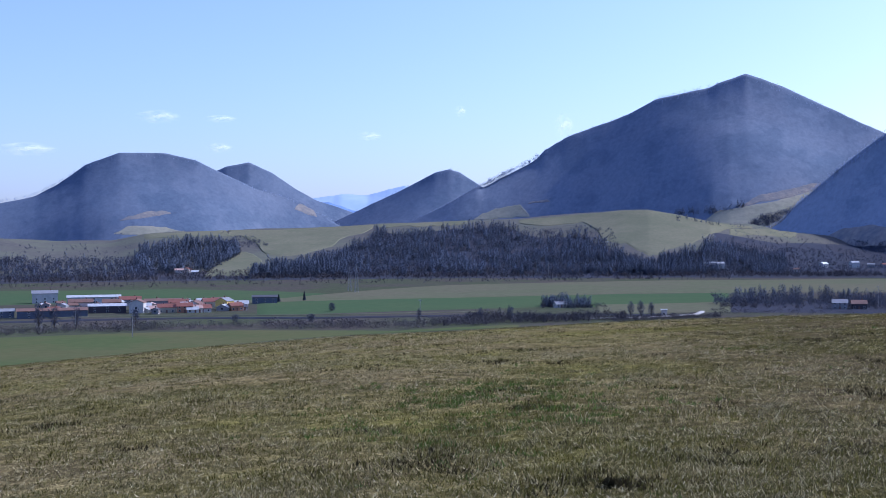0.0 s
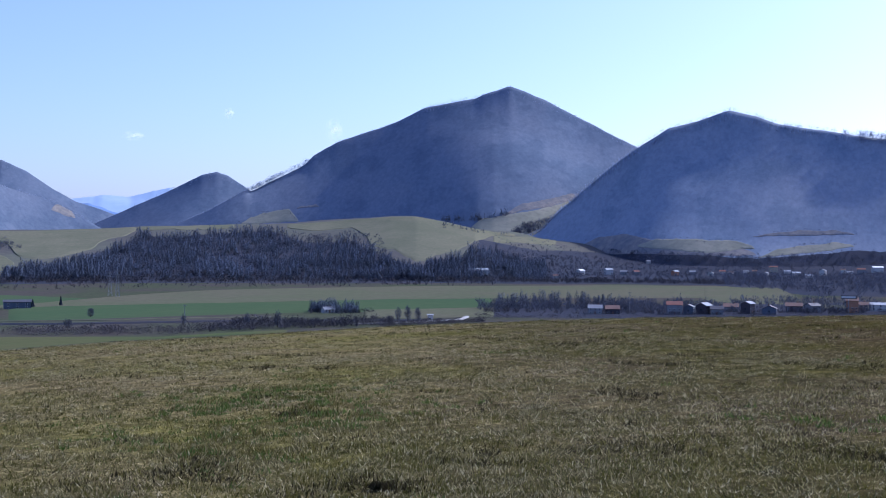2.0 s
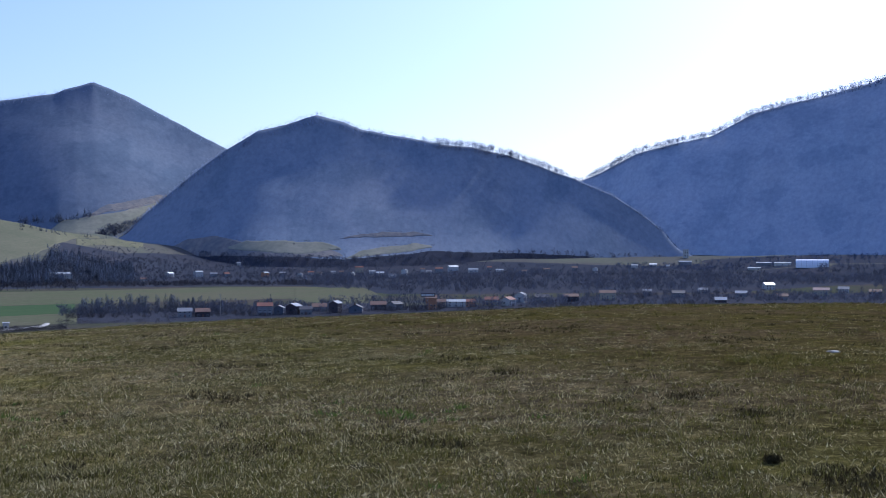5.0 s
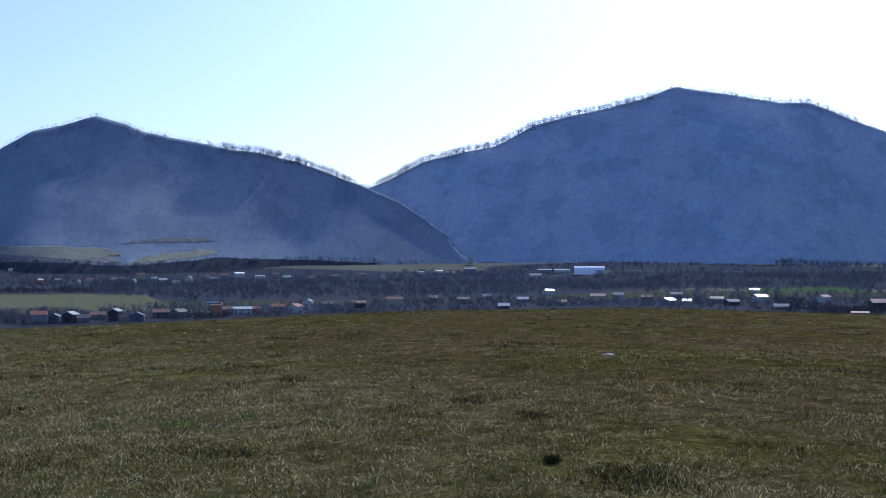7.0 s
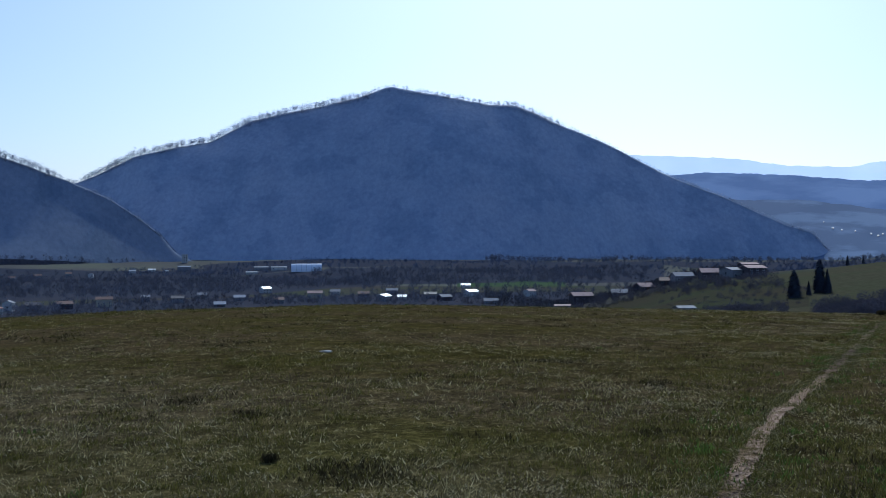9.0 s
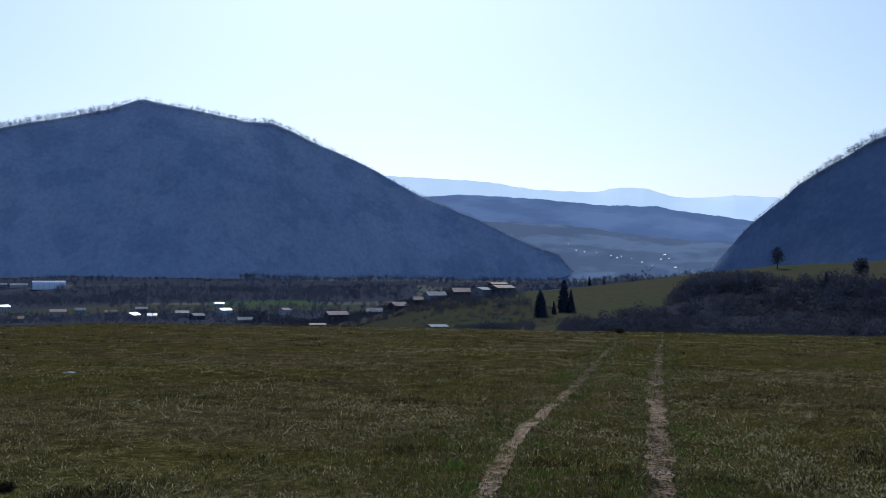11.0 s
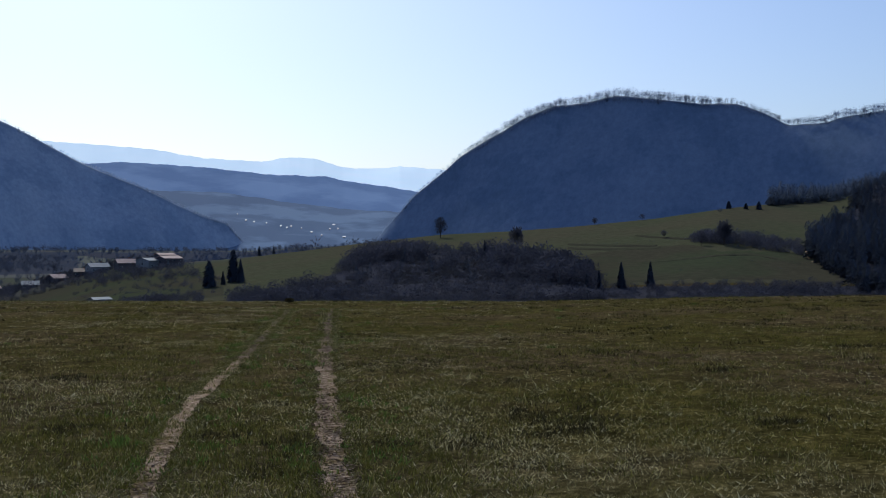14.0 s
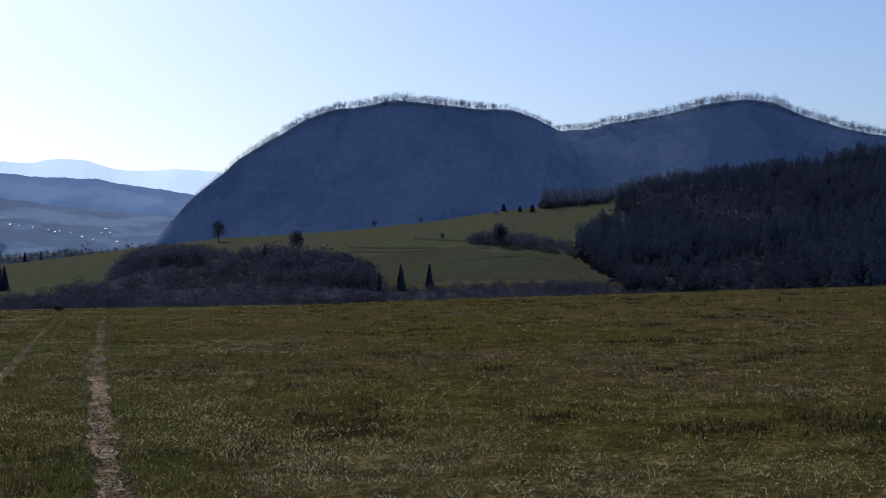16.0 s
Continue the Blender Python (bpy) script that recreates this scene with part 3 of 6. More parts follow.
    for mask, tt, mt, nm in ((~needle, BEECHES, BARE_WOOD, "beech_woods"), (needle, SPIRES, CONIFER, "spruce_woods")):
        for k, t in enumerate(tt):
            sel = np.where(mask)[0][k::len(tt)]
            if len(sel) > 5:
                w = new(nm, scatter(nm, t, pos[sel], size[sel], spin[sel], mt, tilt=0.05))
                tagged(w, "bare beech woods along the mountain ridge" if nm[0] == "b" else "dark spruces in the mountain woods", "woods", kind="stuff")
    return surface


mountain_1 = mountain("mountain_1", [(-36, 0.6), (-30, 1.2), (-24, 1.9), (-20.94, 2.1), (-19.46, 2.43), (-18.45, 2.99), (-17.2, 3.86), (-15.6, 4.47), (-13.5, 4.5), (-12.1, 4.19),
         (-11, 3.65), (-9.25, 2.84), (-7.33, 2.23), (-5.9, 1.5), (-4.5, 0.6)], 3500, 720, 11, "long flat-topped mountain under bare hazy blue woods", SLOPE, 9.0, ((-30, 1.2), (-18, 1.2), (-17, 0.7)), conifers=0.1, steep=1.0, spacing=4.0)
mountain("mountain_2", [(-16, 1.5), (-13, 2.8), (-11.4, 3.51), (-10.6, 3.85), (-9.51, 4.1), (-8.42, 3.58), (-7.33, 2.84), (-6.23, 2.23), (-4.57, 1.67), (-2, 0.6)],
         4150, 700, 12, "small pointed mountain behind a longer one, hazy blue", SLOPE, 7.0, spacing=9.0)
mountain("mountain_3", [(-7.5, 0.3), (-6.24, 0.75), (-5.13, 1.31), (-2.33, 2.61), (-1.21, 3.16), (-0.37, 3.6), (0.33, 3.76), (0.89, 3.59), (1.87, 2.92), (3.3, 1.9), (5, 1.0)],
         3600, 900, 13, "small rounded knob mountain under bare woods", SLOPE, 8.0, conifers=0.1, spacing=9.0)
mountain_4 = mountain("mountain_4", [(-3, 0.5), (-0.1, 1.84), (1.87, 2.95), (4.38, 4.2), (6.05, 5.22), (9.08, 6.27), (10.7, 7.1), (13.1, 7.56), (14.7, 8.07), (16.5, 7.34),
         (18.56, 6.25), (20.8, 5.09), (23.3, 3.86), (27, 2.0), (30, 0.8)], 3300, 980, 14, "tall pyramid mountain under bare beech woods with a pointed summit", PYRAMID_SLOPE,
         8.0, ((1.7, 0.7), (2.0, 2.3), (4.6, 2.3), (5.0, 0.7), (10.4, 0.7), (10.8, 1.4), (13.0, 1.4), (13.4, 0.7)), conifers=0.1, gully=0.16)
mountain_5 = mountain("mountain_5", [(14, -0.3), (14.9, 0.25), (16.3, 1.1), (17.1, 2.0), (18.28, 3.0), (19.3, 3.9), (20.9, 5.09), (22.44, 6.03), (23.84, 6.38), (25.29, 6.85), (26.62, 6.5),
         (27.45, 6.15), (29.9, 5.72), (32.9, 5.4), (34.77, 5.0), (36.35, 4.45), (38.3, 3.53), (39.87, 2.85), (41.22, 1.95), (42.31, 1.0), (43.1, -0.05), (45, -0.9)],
         2650, ((16, 640), (30, 640), (35, 400)), 15, "broad wooded mountain above the far village", HAZY_SLOPE, 13.0, ((24, 0.8), (30, 0.8), (31.5, 1.4), (37, 1.4), (38, 0.7)), gully=0.15, conifers=0.3, steep=((16, 1.55), (30, 1.55), (35, 1.0)), spacing=1.8)
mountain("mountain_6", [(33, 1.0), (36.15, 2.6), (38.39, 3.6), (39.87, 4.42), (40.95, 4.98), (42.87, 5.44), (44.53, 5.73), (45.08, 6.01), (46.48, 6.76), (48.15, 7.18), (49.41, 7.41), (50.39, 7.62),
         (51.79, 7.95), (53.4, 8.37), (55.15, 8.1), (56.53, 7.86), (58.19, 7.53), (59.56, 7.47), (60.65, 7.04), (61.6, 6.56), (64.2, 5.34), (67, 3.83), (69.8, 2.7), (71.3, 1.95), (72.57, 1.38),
         (73.7, 1.0), (74.15, 0.4), (75.2, -0.8)], 3200, 640, 16, "high dark mountain covered in woods, bare trees along its ridge", PALE_HAZE_SLOPE, 21.0,
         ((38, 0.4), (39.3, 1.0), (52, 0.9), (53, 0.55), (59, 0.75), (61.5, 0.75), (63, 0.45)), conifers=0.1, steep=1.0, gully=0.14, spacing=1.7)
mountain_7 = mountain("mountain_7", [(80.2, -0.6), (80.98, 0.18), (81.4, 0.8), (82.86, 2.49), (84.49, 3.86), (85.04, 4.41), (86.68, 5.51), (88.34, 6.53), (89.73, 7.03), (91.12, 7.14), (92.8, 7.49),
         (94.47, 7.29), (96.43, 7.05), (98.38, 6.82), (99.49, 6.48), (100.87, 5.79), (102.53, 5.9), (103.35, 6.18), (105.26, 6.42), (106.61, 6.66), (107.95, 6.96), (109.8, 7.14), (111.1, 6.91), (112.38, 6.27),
         (114.39, 5.53), (116.06, 5.14), (122, 4.5), (135, 2.0)], 2000, 330, 17, "steep two-humped wooded mountain with bare trees along its ridge", SHADE_LIFT_SLOPE, 16.0,
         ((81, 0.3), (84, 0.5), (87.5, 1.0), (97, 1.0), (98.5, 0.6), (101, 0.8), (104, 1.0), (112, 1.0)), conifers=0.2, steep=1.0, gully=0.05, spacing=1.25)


def clearing(surface, az0, az1, low, high, mat, label, nu=60, nv=16, lift=0.7):
    """An open meadow on a mountainside between two elevation-angle lines."""
    a = np.linspace(az0, az1, nu)
    vv = np.linspace(0, 1, 400)
    co = []
    for k in range(nu):
        x, y, z = surface(np.full(400, a[k]), vv)
        el = np.maximum.accumulate(np.degrees(np.arctan2(z - EYE, np.hypot(x, y))))
        wave = 0.05 * float(fbm(np.array([a[k] * 2.1]), np.array([az0]), 3)[0])
        wave_top = 0.06 * float(fbm(np.array([a[k] * 2.3]), np.array([az0 + 40]), 3)[0])
        lo_el = knots(a[k], low) + wave
        taper = min(1.0, min(k, nu - 1 - k) / (0.16 * nu)) ** 0.6
        hi_el = lo_el + max(0.02, (knots(a[k], high) + wave_top - lo_el) * taper)
        v = np.interp(np.linspace(lo_el, hi_el, nv), el, vv)
        x, y, z = surface(np.full(nv, a[k]), v)
        rim = np.where((np.arange(nv) == 0) | (np.arange(nv) == nv - 1) | (k in (0, nu - 1)), -0.2, lift)
        co.append(np.stack([x, y, z + rim], 1))
    co = np.concatenate(co)
    ob = new("clearing", mesh_from("clearing", co, grid_faces(nu, nv), mat, smooth_shade=True))
    tagged(ob, label, "meadow", kind="structure")
    g = np.random.default_rng(int(abs(az0) * 100) + nv)
    edge = co.reshape(nu, nv, 3)
    n = int(nu * 1.3)  # bushes and trees that fray the rim
    i, low_side = g.integers(0, nu, n), g.random(n) < 0.5
    pos = np.where(low_side[:, None], edge[i, 0], edge[i, -1]) + g.normal(0, 9, (n, 3)) * np.array([1, 1, 0])
    h = g.uniform(2, 6, n)
    w = h * g.uniform(0.9, 1.5, n)
    bush = new("scrub", scatter("scrub", rounded(wisp(61, 20, 0.0, 0.5, 0.03), flat=0.5), pos, np.stack([w, w, h], 1), g.uniform(0, 6.28, n), TWIG))
    tagged(bush, "bare bushes along the rim of a clearing", "woods", kind="stuff")
    return ob


clearing(mountain_4, 14.3, 18.4, [(14.3, 1.6), (15.5, 1.9), (16.7, 2.06), (18.4, 2.6)], [(14.3, 1.7), (15.3, 2.2), (16.7, 2.5), (18.4, 2.85)], SCAR, "tan cleared slope between two mountains")
clearing(mountain_4, 12.4, 17.9, [(12.4, 0.7), (15.0, 0.55), (15.9, 0.6), (16.5, 1.2), (17.1, 1.9), (17.9, 2.4)], [(12.4, 1.12), (13.1, 1.4), (14.2, 1.62), (15.5, 1.86), (16.75, 2.05), (17.9, 2.5)], LIT_HAY, "smooth dry meadow rising between two mountains", lift=1.2)
def stand(surface, count, az0, az1, low, high, heights, temps, mt, label, seed):
    """Trees standing on a mountainside between two elevation-angle lines."""
    g = np.random.default_rng(seed)
    vv, pos = np.linspace(0, 1, 300), []
    for a in g.uniform(az0, az1, count):
        x, y, z = surface(np.full(300, a), vv)
        el = np.maximum.accumulate(np.degrees(np.arctan2(z - EYE, np.hypot(x, y))))
        lo, hi = float(knots(a, low)), float(knots(a, high))
        x, y, z = surface(np.array([a]), np.interp([lo + (hi - lo) * g.random()], el, vv))
        pos.append((x[0], y[0], z[0] - 0.3))
    h = g.uniform(*heights, count)
    w = h * g.uniform(0.9, 1.4, count)
    pos, size, spin = np.array(pos), np.stack([w, w, h], 1), g.uniform(0, 6.28, count)
    for k, t in enumerate(temps):
        q = slice(k, None, len(temps))
        tagged(new("mountain_trees", scatter("mountain_trees", t, pos[q], size[q], spin[q], mt)), label, "woods", kind="stuff")


STAND_FIRS = [rounded(fir(s + 60, 24, 0.22, 0.03), flat=0.3) for s in range(2)]
STAND_BARE = [rounded(wisp(s + 66, 26, 0.0, 0.45, 0.03), flat=0.5) for s in range(2)]
stand(mountain_4, 160, 14.9, 17.0, [(14.9, 0.6), (17, 0.9)], [(14.9, 0.8), (15.4, 1.15), (17, 1.5)], (10, 17), STAND_BARE, TWIG, "bare trees at the foot of a tan slope", 101)
stand(mountain_4, 40, 11.2, 14.6, [(11.2, 1.25), (13, 1.3), (14.6, 1.6)], [(11.2, 1.45), (13, 1.55), (14.6, 1.75)], (12, 20), STAND_FIRS, SPRUCE, "dark spruces above the mountain meadow", 102)
stand(mountain_5, 150, 17.5, 31.0, [(17.5, -0.4), (31, -0.5)], [(17.5, 0.1), (22, -0.05), (27, -0.35), (31, 0.0)], (4, 8), STAND_BARE, TWIG, "bare trees below the meadow strips", 105)
stand(mountain_5, 620, 15.5, 43, [(15.5, -0.7), (43, -0.9)], [(15.5, 0.3), (18, -0.1), (24, -0.3), (26.6, -0.45), (31, -0.2), (38, -0.1), (43, -0.4)], (8, 14), STAND_BARE, TWIG, "bare trees along the mountain's foot", 106)
clearing(mountain_4, 1.5, 4.3, [(1.5, 1.1), (4.3, 1.3)], [(1.5, 1.3), (2.4, 1.63), (3.8, 1.88), (4.3, 1.7)], LIT_HAY, "small pale clearing below the tall mountain")
clearing(mountain_4, 4.2, 5.3, [(4.2, 1.95), (5.3, 2.0)], [(4.2, 2.0), (5.3, 2.12)], SCAR, "thin pale track on the mountain's foot", nu=20)
clearing(mountain_1, -15.9, -12.6, [(-15.9, 0.5), (-14.2, 0.5), (-12.6, 0.62)], [(-15.9, 0.7), (-14.9, 0.95), (-14.0, 0.9), (-13.3, 0.8), (-12.6, 0.68)], LIT_HAY, "pale meadow low on the mountain")
clearing(mountain_1, -15.6, -13.2, [(-15.6, 1.15), (-14.6, 1.3), (-13.2, 1.5)], [(-15.6, 1.25), (-14.4, 1.6), (-13.2, 1.66)], SCAR, "scrubby clearing above a low meadow")
clearing(mountain_1, -7.3, -6.2, [(-7.3, 1.7), (-6.7, 1.45), (-6.2, 1.35)], [(-7.3, 1.95), (-6.7, 1.95), (-6.2, 1.55)], SCAR, "pale bare scar on the mountain's flank", nu=20)
# Dark sheet added to cover the mountain's foot, which catches too much sun.
clearing(mountain_5, 15.5, 43.0, [(15.5, -1.3), (43, -1.3)], [(15.5, 0.0), (20.9, 0.02), (24.2, -0.28), (26.6, -0.42), (29.8, -0.12), (31, 0.0), (36, -0.15), (43, -0.5)], LITTER, "dark sheet added over the sunlit foot of the mountain", nu=120, lift=0.4)
clearing(mountain_5, 17.6, 26.6, [(17.6, -0.3), (26.6, -0.3)], [(17.6, 0.3), (18.4, 0.5), (20.4, 0.78), (22, 0.4), (26.6, 0.2)], SCAR, "scrubby ground at the foot of the mountain")
clearing(mountain_5, 20.9, 26.5, [(20.9, 0.1), (22, -0.05), (24.2, -0.22), (26.5, 0.05)], [(20.9, 0.4), (22, 0.52), (24.2, 0.47), (26.5, 0.42)], LIT_HAY, "meadow strip at the foot of the mountain", lift=1.2)
clearing(mountain_5, 26.6, 31.0, [(26.6, -0.4), (27.1, -0.36), (29.8, -0.05), (31.0, 0.15)], [(26.6, -0.37), (27.6, 0.04), (29, 0.27), (31.0, 0.4)], LIT_HAY, "pointed meadow at the edge of the woods")
clearing(mountain_5, 26.4, 31.0, [(26.4, 0.62), (31.0, 0.72)], [(26.4, 0.66), (28.6, 0.95), (31.0, 0.88)], SCAR, "thin scrubby clearing above a meadow")


# ---- the distance: ridges at the end of the valleys ----
def backdrop(name, ridge, dist, mat, label, low=-0.8, seed=1):
    nu = int((ridge[-1][0] - ridge[0][0]) / 0.1) + 2
    a = np.linspace(ridge[0][0], ridge[-1][0], nu)
    v = np.linspace(0, 1, 24)
    el = knots(a, ridge)
    top = EYE + dist * np.tan(np.radians(el))
    bottom = EYE + dist * 0.8 * math.tan(radians(low))
    AA, VV = np.meshgrid(a, v, indexing="ij")
    roll = 0.12 * fbm(AA * 0.8 + seed, VV * 2.5, 3) * VV * (1 - VV)
    fine = dist * 0.01745 * (0.05 * fbm(AA * 1.3 + seed, VV, 3) + 0.02 * fbm(AA * 9 + seed, VV * 3, 3)) * VV ** 8
    z = bottom + (top - bottom)[:, None] * (VV + roll) + fine
    rr = dist * (0.8 + 0.2 * VV)
    co = np.stack([rr * np.sin(np.radians(AA)), rr * np.cos(np.radians(AA)), z], 2)
    ob = new(name, mesh_from(name, co.reshape(-1, 3), grid_faces(nu, 24), mat, smooth_shade=True))
    tagged(ob, label, "hills", kind="structure")

    def place(az, el):
        """The point of this hillside seen at an azimuth and elevation angle."""
        col = co[min(max(int(round((az - a[0]) / (a[1] - a[0]))), 0), nu - 1)]
        els = np.degrees(np.arctan2(col[:, 2] - EYE, np.hypot(col[:, 0], col[:, 1])))
        return Vector([float(np.interp(el, els, col[:, k])) for k in range(3)])
    return place


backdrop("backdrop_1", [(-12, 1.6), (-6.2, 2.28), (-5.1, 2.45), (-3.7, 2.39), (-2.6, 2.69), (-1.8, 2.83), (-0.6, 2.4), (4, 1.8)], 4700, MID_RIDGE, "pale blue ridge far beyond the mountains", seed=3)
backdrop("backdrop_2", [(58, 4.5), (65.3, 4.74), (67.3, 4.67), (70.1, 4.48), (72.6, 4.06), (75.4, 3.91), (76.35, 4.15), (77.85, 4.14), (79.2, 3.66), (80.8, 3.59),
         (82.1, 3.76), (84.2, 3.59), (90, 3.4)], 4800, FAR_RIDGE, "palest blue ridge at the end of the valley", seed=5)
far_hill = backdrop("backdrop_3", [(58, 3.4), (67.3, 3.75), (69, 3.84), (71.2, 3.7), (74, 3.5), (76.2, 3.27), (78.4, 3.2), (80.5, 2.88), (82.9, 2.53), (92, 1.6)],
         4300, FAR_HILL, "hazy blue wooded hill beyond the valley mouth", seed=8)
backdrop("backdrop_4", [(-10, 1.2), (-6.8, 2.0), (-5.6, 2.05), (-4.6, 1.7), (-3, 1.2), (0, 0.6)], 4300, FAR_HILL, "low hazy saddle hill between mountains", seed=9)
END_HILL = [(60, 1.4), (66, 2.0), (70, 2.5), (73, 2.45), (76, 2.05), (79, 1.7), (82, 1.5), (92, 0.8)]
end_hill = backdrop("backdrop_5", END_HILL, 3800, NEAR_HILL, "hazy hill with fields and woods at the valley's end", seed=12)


# ---- fields of the valley floor and meadows of the foothills ----
field("field_1", -24, 4, [(-24, 430), (-20, 445), (-4, 556), (4, 600)], [(-24, 584), (-16, 590), (-10, 592), (-2.4, 575), (4, 618)], YOUNG_CROP, "lush green winter crop below the dry meadow", nv=24)
field("field_2", -24, -5, [(-24, 890), (-9, 905), (-5, 930)], [(-24, 1200), (-13.3, 1176), (-7.9, 1088), (-5, 1000)], CROP, "green winter crop behind the farm village", nv=24)
field("field_3", -11, 27.5, [(-11, 870), (-7.9, 880), (0.43, 924), (8.8, 992), (21, 1044), (27.5, 1080)], [(-11, 890), (-7.9, 940), (-3, 1100), (0.4, 1196), (8.8, 1316), (21, 1404), (27.5, 1420)],
      FALLOW, "long pale green fallow field", lift=0.45, nv=30)
field("field_4", -9.3, 14, [(-9.3, 708), (-2.4, 736), (4.6, 772), (14, 790)], [(-9.3, 860), (-7.9, 880), (0.43, 924), (8.8, 992), (14, 1015)], CROP, "bright green crop strip", lift=0.5, nv=24)
field("field_5", 7.5, 14, [(7.5, 715), (14, 735)], [(7.5, 800), (14, 850)], FALLOW, "olive green grass strip beside the lane", lift=0.8)
field("field_6", 24, 34, [(24, 990), (29, 900), (34, 910)], [(24, 1380), (27.5, 1390), (29, 960), (34, 945)], FALLOW, "small green paddocks behind the houses", lift=0.6)
slope_field("field_7", 3.7, 15.0, [(3.7, 0.95), (5.3, 0.8), (6.9, 0.98), (7.6, 0.6), (7.9, 0.0), (9.0, -0.1), (9.5, -0.4), (10.0, -0.65), (10.6, -0.65), (11, -0.4), (12.2, -0.1), (12.9, 0.3), (13.9, 0.6), (15, 0.62)],
            [(3.7, 1.1), (4.9, 1.2), (6, 1.28), (8.8, 1.55), (10.1, 1.55), (11.5, 1.3), (12.8, 1.0), (13.9, 0.8), (15, 0.7)], HAY, "smooth domed hay meadow on the foothill", nu=110, nv=30)
slope_field("field_8", -14.5, -3.4, [(-14.5, 0.3), (-10, 0.4), (-9.2, 0.1), (-8.8, -0.5), (-7.9, -0.6), (-6.8, -0.5), (-5.4, -0.1), (-5.1, 0.25), (-4.0, 0.5), (-3.4, 0.8)],
            [(-14.5, 0.5), (-10.6, 0.68), (-8, 0.72), (-3.4, 0.92)], HAY, "dry hay meadow between wood edges", nv=30)
slope_field("field_9", -11.7, -8.9, [(-11.7, -1.6), (-9.5, -1.6), (-8.9, -0.9)], [(-11.7, -1.5), (-11.0, -1.0), (-10.75, -0.5), (-9.7, -0.34), (-9.3, -0.48), (-8.9, -0.8)], HAY, "small steep meadow by a wood", nv=20)
slope_field("field_10", -3.4, 1.2, [(-3.4, 0.78), (1.2, 0.9)], [(-3.4, 0.92), (1.2, 1.1)], HAY, "thin strip of hay meadow above the wood")
slope_field("field_11", 13.9, 17.0, [(13.9, 0.3), (17, 0.2)], [(13.9, 0.6), (15.5, 0.58), (17, 0.4)], HAY, "pale brambly slope beside the hay meadow")
field("field_12", 56.6, 62, [(54, 1500), (64.5, 1560)], [(54, 1640), (60, 1730), (64.5, 1640)], CROP, "green field among village gardens", lift=0.6)
field("pasture", 63, 104, [(63, 560), (70, 380), (80, 372), (104, 378)], [(63, 640), (70, 640), (76, 625), (98, 628), (104, 740)], PASTURE_TURF, "green grazed pasture hill", lift=0.2, nu=160, nv=50)


field("garden_slope", 62, 73.6, [(62, 560), (67, 440), (70, 402), (73.6, 398)], [(62, 650), (68, 640), (71, 600), (73.6, 500)], TERRACE, "brownish garden slope below the village barns", lift=0.4, nu=70, nv=20, wob=8.0)
field("terrace", 90.5, 103.5, [(90.5, 376), (96, 380), (103.5, 380)], [(90.5, 470), (93.5, 500), (96.2, 486), (97.9, 455), (101, 455), (103.5, 420)], TERRACE, "olive brown terrace below the upper pasture", lift=0.35, nu=80, nv=20, wob=6.0)
for bank in ([(90.3, 519), (92.6, 502), (94.8, 490)], [(93.6, 541), (95.7, 508), (97.4, 488)], [(90.3, 500), (92.6, 487), (95.0, 478)], [(93.8, 434), (96.5, 436), (99.2, 440), (101.6, 418)]):
    field("terrace_bank", bank[0][0], bank[-1][0], [(a, r - 3) for a, r in bank], [(a, r + 7) for a, r in bank], SCRUB_BANK, "dark weedy bank between pasture terraces", lift=0.5, nu=40, nv=5, wob=3.0)
# Sheets under the woods: their dark tone paints the shade between the trunks.
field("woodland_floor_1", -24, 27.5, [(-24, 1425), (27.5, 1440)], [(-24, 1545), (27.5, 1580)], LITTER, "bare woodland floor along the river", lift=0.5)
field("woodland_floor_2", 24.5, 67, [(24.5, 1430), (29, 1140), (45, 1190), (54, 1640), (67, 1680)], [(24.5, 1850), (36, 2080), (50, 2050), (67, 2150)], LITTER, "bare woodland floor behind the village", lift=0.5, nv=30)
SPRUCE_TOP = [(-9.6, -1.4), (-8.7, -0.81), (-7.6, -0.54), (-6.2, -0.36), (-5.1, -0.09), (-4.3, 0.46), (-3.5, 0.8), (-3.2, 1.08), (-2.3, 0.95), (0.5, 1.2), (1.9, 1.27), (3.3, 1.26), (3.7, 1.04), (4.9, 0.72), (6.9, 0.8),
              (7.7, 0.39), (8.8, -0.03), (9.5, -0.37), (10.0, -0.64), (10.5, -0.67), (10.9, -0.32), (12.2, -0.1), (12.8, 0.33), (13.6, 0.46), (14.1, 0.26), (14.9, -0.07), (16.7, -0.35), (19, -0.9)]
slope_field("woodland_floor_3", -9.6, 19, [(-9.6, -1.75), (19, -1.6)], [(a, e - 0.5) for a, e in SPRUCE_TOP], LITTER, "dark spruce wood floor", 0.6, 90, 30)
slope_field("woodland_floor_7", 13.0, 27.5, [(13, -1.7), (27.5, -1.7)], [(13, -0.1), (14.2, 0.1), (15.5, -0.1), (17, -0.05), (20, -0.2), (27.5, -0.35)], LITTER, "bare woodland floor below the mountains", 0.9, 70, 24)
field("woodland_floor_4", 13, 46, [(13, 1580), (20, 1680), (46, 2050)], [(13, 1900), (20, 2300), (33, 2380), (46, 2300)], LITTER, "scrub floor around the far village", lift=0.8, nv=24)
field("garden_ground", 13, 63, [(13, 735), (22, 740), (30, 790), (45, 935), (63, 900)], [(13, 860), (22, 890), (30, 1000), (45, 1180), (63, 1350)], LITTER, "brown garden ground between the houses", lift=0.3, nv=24)
